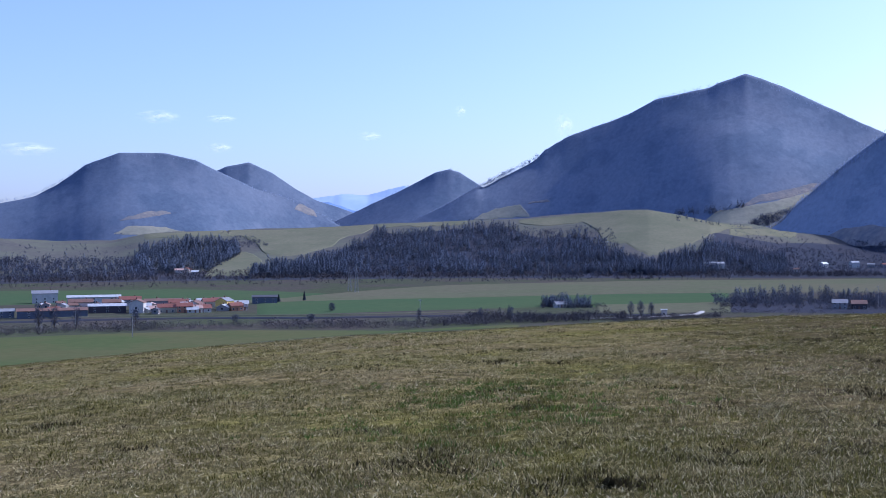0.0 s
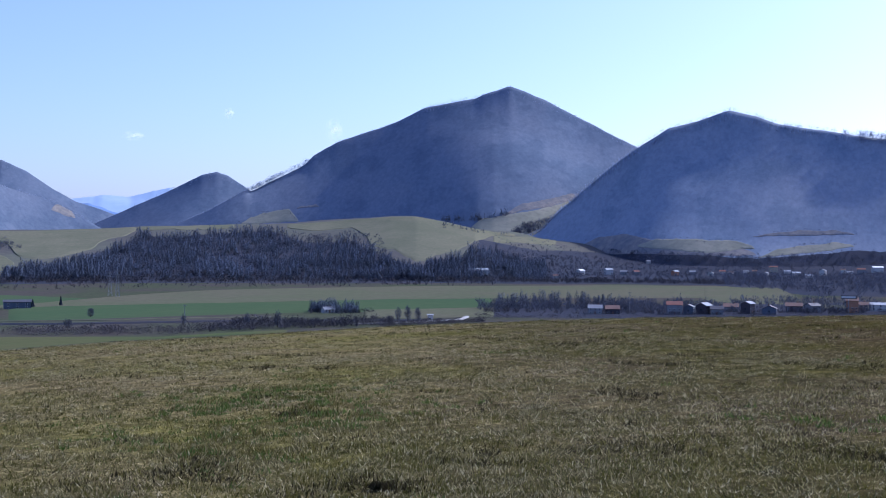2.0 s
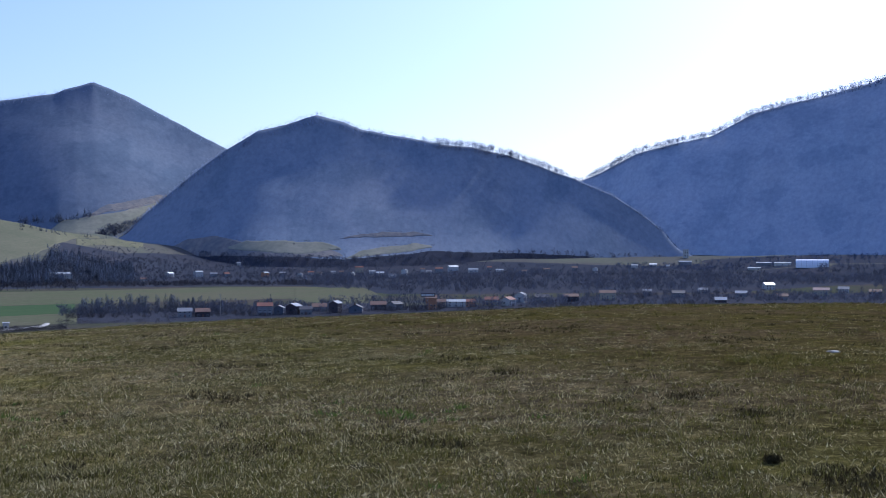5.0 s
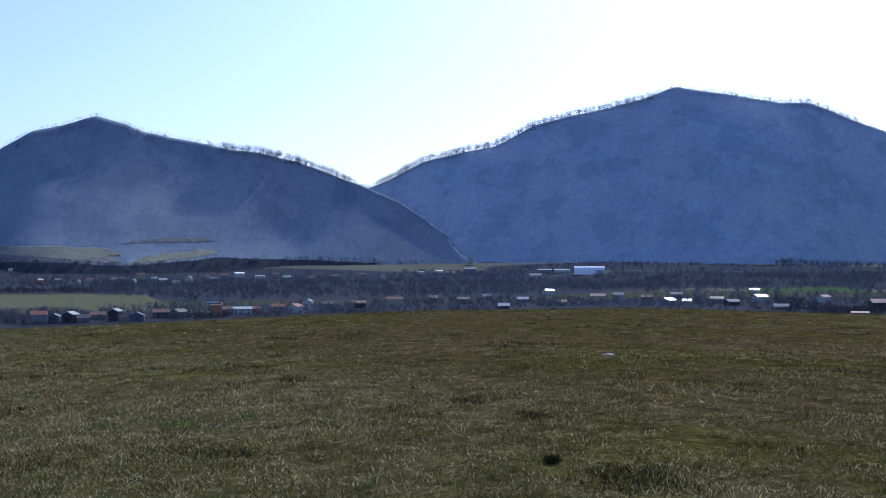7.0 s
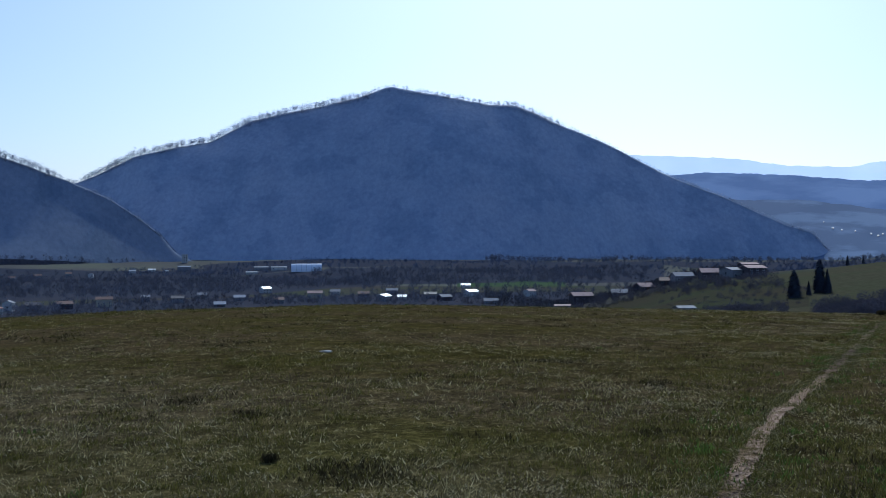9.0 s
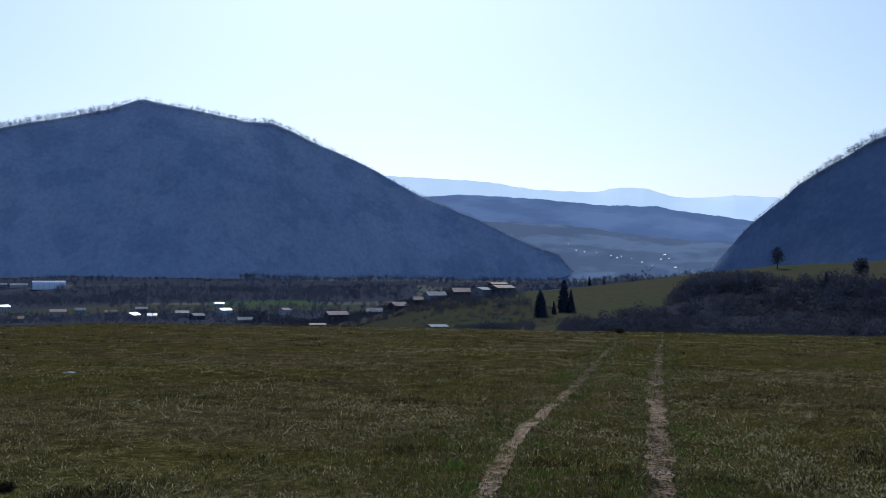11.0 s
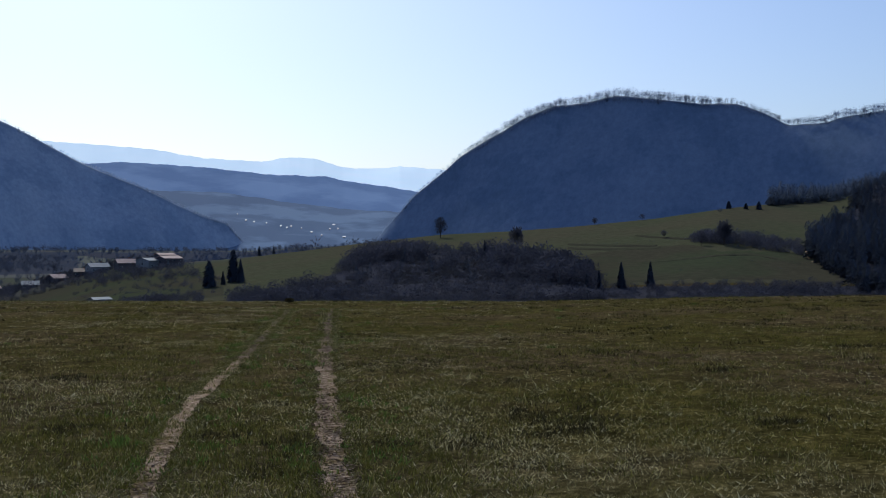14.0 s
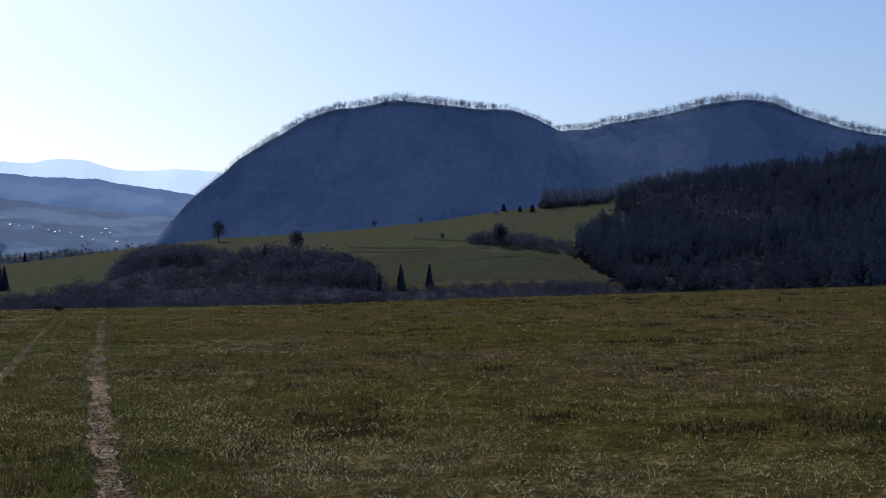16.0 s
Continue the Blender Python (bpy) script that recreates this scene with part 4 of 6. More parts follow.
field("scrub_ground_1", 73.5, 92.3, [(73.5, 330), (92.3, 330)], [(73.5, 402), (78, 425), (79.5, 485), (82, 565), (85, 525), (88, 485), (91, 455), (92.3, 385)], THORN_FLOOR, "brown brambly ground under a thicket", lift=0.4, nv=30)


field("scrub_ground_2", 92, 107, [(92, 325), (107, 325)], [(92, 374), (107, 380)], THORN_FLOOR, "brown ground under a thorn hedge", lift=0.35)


def lane(name, pts, width, mat, label, lift=0.5, wob=0.0, seg=8):
    """A narrow strip draped on the land through azimuth and distance points."""
    xy = np.array([[r * math.sin(radians(a)), r * math.cos(radians(a))] for a, r in pts])
    t = np.linspace(0, len(xy) - 1, (len(xy) - 1) * seg + 1)
    x, y = np.interp(t, range(len(xy)), xy[:, 0]), np.interp(t, range(len(xy)), xy[:, 1])
    dx, dy = np.gradient(x), np.gradient(y)
    q = np.hypot(dx, dy)
    nx, ny = -dy / q, dx / q
    w = np.linspace(-0.5, 0.5, 5)
    ww = width * (1 + wob * fbm(t * 1.9, t * 0 + len(pts), 3))
    X = x[:, None] + nx[:, None] * w * ww[:, None]
    Y = y[:, None] + ny[:, None] * w * ww[:, None]
    ob = sheet(name, X.ravel(), Y.ravel(), lift, mat, len(t), 5)
    return tagged(ob, label, "road", kind="structure")


lane("road", [(7.0, 672), (8.1, 676), (10.0, 684), (11.3, 700), (12.3, 712), (12.7, 744), (13.0, 772), (14.0, 786)], 4.5, GRAVEL, "pale gravel lane through the valley", 0.6)
lane("railway", [(-24, 700), (-13.3, 690), (-5, 680), (3.2, 692), (11.5, 705)], 5.0, LITTER, "dark railway bank across the valley", 0.9)
lane("farm_road", [(-24, 745), (-13, 718), (-5, 708), (5, 735)], 1.6, HAY, "thin pale farm track beside the railway", 0.7)
lane("hill_path", [(101.75, 470), (101.65, 452), (101.8, 430), (102.6, 416), (103.6, 402)], 1.5, DIRT, "pale dirt path bending into the spruce wood", 0.35)


# ---- woods, hedges and thickets ----
def strip_points(count, az0, az1, near, far, seed, clump=0.0):
    """Points between two lines over azimuth: distances, or elevation angles on the foothills where they are small."""
    g = np.random.default_rng(seed)
    a = g.uniform(az0, az1, count)
    r = knots(a, near) + (knots(a, far) - knots(a, near)) * g.random(count)
    if near[0][1] < 100:
        r = reach(a, r)
    if clump:
        keep = fbm(r * np.sin(np.radians(a)) / 26 + seed, r * np.cos(np.radians(a)) / 26, 2) + 0.3 * g.normal(size=count) > clump - 0.6
        a, r = a[keep], r[keep]
    x, y = r * np.sin(np.radians(a)), r * np.cos(np.radians(a))
    return np.stack([x, y, ground_z(x, y) - 0.1], 1), g


def woods(name, count, az0, az1, near, far, heights, temps, mat, label, seed, clump=0.0, wide=(0.9, 1.4), category="woods"):
    pos, g = strip_points(count, az0, az1, near, far, seed, clump)
    n = len(pos)
    h = g.uniform(*heights, n) * (0.86 + 0.42 * fbm(pos[:, 0] / 32 + seed, pos[:, 1] / 32, 3))
    w = h * g.uniform(*wide, n)
    size, spin = np.stack([w, w, h], 1), g.uniform(0, 6.28, n)
    sel = np.arange(n)
    for k, t in enumerate(temps):
        me = scatter(name, t, pos[sel[k::len(temps)]], size[sel[k::len(temps)]], spin[sel[k::len(temps)]], mat)
        if k == 0:
            first = tagged(new(name, me), label, category, kind="stuff")
        else:
            tagged(new(name, me), label, category, kind="stuff")
    return first


FULL = [rounded(wisp(s + 20), flat=0.5) for s in range(5)]
SHRUBS = [rounded(bush(s + 40, 34, 0.6), flat=0.5) for s in range(4)]
THICK = [rounded(bush(s + 90), flat=0.5) for s in range(5)]
TALL = [rounded(fir(s + 30, 48, 0.2), flat=0.3) for s in range(6)]
RAGGED = [rounded(fir(s + 9, 34, 0.23, 0.034), flat=0.3) for s in range(5)]

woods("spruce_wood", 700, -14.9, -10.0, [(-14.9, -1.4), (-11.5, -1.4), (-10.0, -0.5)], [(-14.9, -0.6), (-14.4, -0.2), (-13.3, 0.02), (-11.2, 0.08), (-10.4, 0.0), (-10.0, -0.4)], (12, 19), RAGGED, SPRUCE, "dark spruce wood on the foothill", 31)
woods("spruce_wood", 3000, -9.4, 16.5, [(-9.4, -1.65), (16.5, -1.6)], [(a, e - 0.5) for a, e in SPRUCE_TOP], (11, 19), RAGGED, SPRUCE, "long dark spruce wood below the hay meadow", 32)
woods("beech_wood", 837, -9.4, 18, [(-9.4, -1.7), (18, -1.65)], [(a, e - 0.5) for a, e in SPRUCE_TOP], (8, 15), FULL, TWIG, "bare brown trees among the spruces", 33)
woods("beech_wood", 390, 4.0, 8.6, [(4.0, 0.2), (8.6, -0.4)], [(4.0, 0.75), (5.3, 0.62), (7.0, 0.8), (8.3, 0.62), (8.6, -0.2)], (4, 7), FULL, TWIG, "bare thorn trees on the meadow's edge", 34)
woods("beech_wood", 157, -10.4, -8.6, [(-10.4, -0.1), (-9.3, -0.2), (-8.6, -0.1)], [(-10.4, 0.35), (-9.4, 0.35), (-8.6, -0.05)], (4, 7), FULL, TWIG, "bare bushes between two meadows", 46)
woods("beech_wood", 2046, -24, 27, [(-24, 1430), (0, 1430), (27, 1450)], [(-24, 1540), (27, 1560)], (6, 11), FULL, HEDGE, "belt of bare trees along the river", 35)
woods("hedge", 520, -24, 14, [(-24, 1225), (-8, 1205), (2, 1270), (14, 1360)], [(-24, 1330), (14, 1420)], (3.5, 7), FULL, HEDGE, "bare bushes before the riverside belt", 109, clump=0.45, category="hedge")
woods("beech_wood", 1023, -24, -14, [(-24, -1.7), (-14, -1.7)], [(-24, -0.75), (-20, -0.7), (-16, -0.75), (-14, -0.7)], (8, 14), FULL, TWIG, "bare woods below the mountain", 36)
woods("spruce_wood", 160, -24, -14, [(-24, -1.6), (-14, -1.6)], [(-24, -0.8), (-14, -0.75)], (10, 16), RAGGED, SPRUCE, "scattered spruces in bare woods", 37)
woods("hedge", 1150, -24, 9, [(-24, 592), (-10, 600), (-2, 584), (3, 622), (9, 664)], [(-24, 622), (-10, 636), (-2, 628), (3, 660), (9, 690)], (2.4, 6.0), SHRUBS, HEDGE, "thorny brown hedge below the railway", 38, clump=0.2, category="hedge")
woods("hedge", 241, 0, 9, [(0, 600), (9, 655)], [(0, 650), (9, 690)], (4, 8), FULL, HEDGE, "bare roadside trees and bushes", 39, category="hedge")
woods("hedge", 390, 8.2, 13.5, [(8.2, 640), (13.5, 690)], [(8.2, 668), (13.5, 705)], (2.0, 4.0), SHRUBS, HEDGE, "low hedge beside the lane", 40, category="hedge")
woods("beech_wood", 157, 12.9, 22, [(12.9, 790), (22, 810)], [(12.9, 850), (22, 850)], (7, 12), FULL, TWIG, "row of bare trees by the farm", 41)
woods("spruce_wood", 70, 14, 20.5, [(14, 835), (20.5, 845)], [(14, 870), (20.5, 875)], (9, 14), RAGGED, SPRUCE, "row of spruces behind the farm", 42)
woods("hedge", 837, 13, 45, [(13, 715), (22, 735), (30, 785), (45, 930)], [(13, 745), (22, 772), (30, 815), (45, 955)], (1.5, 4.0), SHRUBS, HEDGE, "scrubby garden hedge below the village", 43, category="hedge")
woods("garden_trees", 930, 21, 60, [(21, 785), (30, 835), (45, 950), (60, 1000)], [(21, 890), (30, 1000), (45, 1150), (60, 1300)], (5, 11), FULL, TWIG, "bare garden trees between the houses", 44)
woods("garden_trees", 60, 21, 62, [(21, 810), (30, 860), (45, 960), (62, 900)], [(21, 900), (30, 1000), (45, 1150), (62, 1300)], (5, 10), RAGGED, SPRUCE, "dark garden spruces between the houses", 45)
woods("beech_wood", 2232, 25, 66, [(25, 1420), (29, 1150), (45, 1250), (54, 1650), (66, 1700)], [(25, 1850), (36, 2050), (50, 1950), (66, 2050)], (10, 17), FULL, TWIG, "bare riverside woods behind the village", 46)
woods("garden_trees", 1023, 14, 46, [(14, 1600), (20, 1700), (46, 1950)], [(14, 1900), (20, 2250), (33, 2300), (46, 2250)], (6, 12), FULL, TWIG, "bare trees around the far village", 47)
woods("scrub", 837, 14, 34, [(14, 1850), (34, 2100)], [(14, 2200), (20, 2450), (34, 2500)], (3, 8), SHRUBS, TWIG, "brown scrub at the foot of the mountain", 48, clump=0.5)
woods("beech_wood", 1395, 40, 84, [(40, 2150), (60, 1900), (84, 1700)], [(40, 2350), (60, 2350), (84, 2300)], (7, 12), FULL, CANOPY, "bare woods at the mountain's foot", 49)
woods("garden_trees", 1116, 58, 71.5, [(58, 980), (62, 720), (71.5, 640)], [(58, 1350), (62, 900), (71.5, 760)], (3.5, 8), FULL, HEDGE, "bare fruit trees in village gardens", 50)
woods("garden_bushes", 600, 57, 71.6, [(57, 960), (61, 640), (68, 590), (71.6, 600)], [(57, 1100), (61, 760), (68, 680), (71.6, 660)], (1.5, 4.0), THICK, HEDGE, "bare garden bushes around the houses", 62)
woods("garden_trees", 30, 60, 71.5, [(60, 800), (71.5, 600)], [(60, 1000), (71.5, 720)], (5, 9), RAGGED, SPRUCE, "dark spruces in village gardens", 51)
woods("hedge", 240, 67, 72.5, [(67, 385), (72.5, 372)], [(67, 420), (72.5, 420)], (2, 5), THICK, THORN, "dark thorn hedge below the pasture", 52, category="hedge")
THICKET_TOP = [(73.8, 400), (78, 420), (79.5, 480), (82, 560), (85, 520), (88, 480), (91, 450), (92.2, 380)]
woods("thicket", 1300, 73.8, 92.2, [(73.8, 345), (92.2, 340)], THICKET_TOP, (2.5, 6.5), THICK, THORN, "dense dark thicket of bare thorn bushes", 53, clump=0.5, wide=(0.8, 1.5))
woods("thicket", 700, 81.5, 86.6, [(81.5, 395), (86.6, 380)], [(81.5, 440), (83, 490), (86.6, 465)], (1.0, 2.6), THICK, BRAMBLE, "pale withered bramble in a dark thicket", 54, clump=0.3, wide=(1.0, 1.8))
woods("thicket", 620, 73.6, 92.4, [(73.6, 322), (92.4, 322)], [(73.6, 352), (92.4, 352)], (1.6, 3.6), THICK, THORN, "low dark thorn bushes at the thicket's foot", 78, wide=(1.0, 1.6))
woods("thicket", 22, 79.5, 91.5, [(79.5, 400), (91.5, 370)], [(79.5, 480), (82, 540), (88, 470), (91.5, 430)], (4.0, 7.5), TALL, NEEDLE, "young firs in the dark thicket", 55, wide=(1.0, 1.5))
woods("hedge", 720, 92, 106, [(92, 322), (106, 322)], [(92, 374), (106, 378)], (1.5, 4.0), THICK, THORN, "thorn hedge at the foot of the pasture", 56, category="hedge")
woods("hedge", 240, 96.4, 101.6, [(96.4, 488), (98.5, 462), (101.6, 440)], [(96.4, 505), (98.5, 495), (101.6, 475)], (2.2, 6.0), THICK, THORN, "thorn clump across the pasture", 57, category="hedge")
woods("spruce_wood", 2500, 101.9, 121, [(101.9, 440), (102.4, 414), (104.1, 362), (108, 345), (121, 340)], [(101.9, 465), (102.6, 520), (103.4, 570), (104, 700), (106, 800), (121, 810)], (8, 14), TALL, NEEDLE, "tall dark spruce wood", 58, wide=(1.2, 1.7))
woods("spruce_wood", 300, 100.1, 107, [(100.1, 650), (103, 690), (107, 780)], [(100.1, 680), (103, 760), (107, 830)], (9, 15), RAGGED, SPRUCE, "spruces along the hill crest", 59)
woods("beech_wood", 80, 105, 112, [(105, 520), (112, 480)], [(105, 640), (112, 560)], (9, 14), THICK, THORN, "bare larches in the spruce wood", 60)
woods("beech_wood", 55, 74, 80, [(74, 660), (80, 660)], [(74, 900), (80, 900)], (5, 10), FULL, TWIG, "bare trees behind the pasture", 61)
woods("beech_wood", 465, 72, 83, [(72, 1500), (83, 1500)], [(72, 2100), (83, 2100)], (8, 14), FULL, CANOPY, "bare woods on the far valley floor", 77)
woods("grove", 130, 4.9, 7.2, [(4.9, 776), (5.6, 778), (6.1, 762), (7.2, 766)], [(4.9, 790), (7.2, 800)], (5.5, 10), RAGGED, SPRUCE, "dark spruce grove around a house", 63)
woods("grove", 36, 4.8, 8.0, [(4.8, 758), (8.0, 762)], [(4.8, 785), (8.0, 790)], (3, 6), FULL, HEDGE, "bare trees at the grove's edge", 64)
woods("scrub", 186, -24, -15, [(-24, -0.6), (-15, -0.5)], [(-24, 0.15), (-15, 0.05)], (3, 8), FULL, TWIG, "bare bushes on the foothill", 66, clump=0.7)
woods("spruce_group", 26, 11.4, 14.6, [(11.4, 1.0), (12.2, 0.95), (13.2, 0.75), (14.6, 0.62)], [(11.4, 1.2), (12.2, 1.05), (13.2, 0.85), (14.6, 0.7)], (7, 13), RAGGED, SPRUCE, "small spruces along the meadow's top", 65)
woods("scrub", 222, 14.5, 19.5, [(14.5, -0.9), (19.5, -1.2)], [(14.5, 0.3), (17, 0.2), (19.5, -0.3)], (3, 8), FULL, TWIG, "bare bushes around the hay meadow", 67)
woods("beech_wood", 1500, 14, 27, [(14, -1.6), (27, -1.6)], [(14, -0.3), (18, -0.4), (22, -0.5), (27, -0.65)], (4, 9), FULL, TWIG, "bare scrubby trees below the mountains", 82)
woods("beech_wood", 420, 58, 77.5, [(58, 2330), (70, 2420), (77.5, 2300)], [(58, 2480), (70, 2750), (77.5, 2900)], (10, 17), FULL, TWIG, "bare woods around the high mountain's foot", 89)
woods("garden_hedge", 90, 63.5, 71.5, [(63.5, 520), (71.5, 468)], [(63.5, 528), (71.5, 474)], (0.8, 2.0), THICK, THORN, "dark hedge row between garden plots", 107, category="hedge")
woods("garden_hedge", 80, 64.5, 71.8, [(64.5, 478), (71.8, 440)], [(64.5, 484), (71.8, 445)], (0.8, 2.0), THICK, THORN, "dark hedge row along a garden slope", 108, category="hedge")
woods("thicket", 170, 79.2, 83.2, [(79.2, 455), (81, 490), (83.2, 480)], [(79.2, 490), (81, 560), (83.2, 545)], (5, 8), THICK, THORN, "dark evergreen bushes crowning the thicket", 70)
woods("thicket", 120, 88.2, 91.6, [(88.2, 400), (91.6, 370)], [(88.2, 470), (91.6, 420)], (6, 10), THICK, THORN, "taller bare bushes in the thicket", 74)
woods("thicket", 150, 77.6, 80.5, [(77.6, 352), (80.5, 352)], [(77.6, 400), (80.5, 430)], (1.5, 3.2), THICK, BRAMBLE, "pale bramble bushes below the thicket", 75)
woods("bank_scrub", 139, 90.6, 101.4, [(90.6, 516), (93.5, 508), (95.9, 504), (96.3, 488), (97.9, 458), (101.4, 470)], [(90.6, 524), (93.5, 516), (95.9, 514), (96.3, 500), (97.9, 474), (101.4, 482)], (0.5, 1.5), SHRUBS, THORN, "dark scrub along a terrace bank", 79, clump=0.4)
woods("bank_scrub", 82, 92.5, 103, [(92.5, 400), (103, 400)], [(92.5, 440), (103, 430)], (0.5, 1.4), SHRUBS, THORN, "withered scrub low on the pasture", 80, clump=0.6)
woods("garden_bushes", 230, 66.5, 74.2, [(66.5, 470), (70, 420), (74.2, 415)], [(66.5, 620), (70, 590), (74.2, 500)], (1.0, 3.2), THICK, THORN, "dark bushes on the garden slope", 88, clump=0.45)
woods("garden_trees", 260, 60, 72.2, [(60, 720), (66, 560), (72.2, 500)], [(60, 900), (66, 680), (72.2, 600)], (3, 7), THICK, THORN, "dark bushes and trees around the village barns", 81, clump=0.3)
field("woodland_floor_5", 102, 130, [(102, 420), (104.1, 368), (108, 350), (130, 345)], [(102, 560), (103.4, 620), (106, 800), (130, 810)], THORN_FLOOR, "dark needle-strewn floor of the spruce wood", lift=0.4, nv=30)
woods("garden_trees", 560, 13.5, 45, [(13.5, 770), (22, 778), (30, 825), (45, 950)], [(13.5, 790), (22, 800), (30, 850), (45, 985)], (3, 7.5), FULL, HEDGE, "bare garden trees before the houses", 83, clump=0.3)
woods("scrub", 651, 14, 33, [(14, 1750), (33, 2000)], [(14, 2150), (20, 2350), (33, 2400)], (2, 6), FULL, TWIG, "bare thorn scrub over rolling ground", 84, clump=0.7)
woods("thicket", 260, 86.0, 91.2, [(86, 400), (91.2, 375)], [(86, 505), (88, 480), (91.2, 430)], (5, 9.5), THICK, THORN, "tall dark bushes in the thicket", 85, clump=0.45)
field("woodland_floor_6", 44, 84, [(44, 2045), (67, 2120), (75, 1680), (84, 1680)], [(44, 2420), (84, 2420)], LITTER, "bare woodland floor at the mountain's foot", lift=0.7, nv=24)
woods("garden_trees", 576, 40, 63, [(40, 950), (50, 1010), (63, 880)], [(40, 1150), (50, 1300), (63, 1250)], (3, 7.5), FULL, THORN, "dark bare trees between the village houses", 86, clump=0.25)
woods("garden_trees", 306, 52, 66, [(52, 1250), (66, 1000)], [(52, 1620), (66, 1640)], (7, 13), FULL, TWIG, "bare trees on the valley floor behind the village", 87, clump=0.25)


# ---- single things ----
def part(name, bm, mat, parent, label=""):
    me = bpy.data.meshes.new(name)
    bm.to_mesh(me)
    bm.free()
    me.materials.append(mat)
    ob = new(name, me)
    ob.parent = parent
    if label:
        tagged(ob, label)
    return ob


def part_mesh(name, me, parent, label=""):
    ob = new(name, me)
    ob.parent = parent
    if label:
        tagged(ob, label)
    return ob


def box(bm, x0, x1, y0, y1, z0, z1):
    vs = [bm.verts.new((x, y, z)) for z in (z0, z1) for x, y in ((x0, y0), (x1, y0), (x1, y1), (x0, y1))]
    for f in ((3, 2, 1, 0), (4, 5, 6, 7), (0, 1, 5, 4), (1, 2, 6, 5), (2, 3, 7, 6), (3, 0, 4, 7)):
        bm.faces.new([vs[i] for i in f])


def limb_tube(bm, a, b, ra, rb, sides=5):
    d = (b - a).normalized()
    u = d.orthogonal().normalized()
    w = d.cross(u)
    ra_, rb_ = [], []
    for i in range(sides):
        t = 2 * math.pi * i / sides
        o = u * math.cos(t) + w * math.sin(t)
        ra_.append(bm.verts.new(a + o * ra)), rb_.append(bm.verts.new(b + o * rb))
    for i in range(sides):
        bm.faces.new((ra_[i], ra_[(i + 1) % sides], rb_[(i + 1) % sides], rb_[i]))


def root(name, az, r, turn, label, category, group="", sink=0.0):
    e = new(name)
    p = at(az, r)
    e.matrix_world = Matrix.Translation(p - Vector((0, 0, sink))) @ pose(0, 0, 0, 0, 0, -az + turn)
    return tagged(e, label, category, group)


WALL_WORD = ["white", "cream", "pale blue", "grey", "orange", "yellow", "dark boarded"]
ROOF_WORD = ["red tiled", "brown tiled", "grey sheet", "pale metal", "dark slate", "pinkish sheet", "bright metal"]


def house(az, r, w, h, wall, roof, turn=0.0, name="house", depth=None, pitch=0.45, windows=3, category="house", group="village houses"):
    """A gabled house with its ridge across the view (turn 0) or towards it (turn 90): body, roof, chimney, windows, door."""
    d = depth or min(w, 9.0)
    rise = d / 2 * pitch
    eave = max(h - rise, 2.2)
    e = root(name, az, r, turn, f"{WALL_WORD[wall]} {category} with {ROOF_WORD[roof]} gable roof", category, group, sink=0.3)
    bm = bmesh.new()
    # ridge along x
    a = [(-d / 2, 0), (d / 2, 0), (d / 2, eave), (0, eave + rise), (-d / 2, eave)]
    va = [bm.verts.new((-w / 2, y, z)) for y, z in a]
    vb = [bm.verts.new((w / 2, y, z)) for y, z in a]
    bm.faces.new(va), bm.faces.new(vb[::-1])
    for i in range(5):
        bm.faces.new((va[i], vb[i], vb[(i + 1) % 5], va[(i + 1) % 5]))
    body = part("wall", bm, WALLS[wall], e)
    t, o = 0.22, 0.5
    bm = bmesh.new()
    for s in (-1, 1):
        y1, z1 = s * (d / 2 + o), eave - o * pitch
        zz = eave + rise
        vs = [bm.verts.new(c) for c in ((-w / 2 - o, 0, zz), (w / 2 + o, 0, zz), (w / 2 + o, y1, z1), (-w / 2 - o, y1, z1),
                                        (-w / 2 - o, 0, zz + t), (w / 2 + o, 0, zz + t), (w / 2 + o, y1, z1 + t), (-w / 2 - o, y1, z1 + t))]
        for f in ((0, 1, 2, 3), (7, 6, 5, 4), (0, 4, 5, 1), (1, 5, 6, 2), (2, 6, 7, 3), (3, 7, 4, 0)):
            bm.faces.new([vs[i] for i in f])
    bmesh.ops.recalc_face_normals(bm, faces=bm.faces)
    top = part("roof", bm, ROOFS[roof], e)
    if category == "house":
        bm = bmesh.new()
        box(bm, w * 0.2, w * 0.2 + 0.7, -0.35 + d * 0.12, 0.35 + d * 0.12, eave + rise * 0.5, eave + rise + 0.9)
        box(bm, w * 0.2 - 0.08, w * 0.2 + 0.78, -0.43 + d * 0.12, 0.43 + d * 0.12, eave + rise + 0.9, eave + rise + 1.02)
        part("chimney", bm, ROOFS[1], top)
    for k in range(windows):
        x = -w / 2 + w * (k + 0.5) / windows
        door = k == windows // 2 and category == "house"
        ww, z0, z1 = (0.55, 0.3, 2.3) if door else (0.65, 1.0, 2.3)
        bm = bmesh.new()
        box(bm, x - ww, x + ww, -d / 2 - 0.05, -d / 2 + 0.05, z0, z1)
        fr = part("door" if door else "window", bm, ROOFS[1] if door else FRAME, e)
        if not door:
            bm = bmesh.new()
            box(bm, x - ww + 0.1, x + ww - 0.1, -d / 2 - 0.07, -d / 2 - 0.052, z0 + 0.1, z1 - 0.1)
            part("pane", bm, PANE, fr)
    if eave > 4.4:
        for k in range(windows):
            x = -w / 2 + w * (k + 0.5) / windows
            bm = bmesh.new()
            box(bm, x - 0.65, x + 0.65, -d / 2 - 0.05, -d / 2 + 0.05, 3.3, 4.5)
            fr = part("window", bm, FRAME, e)
            bm = bmesh.new()
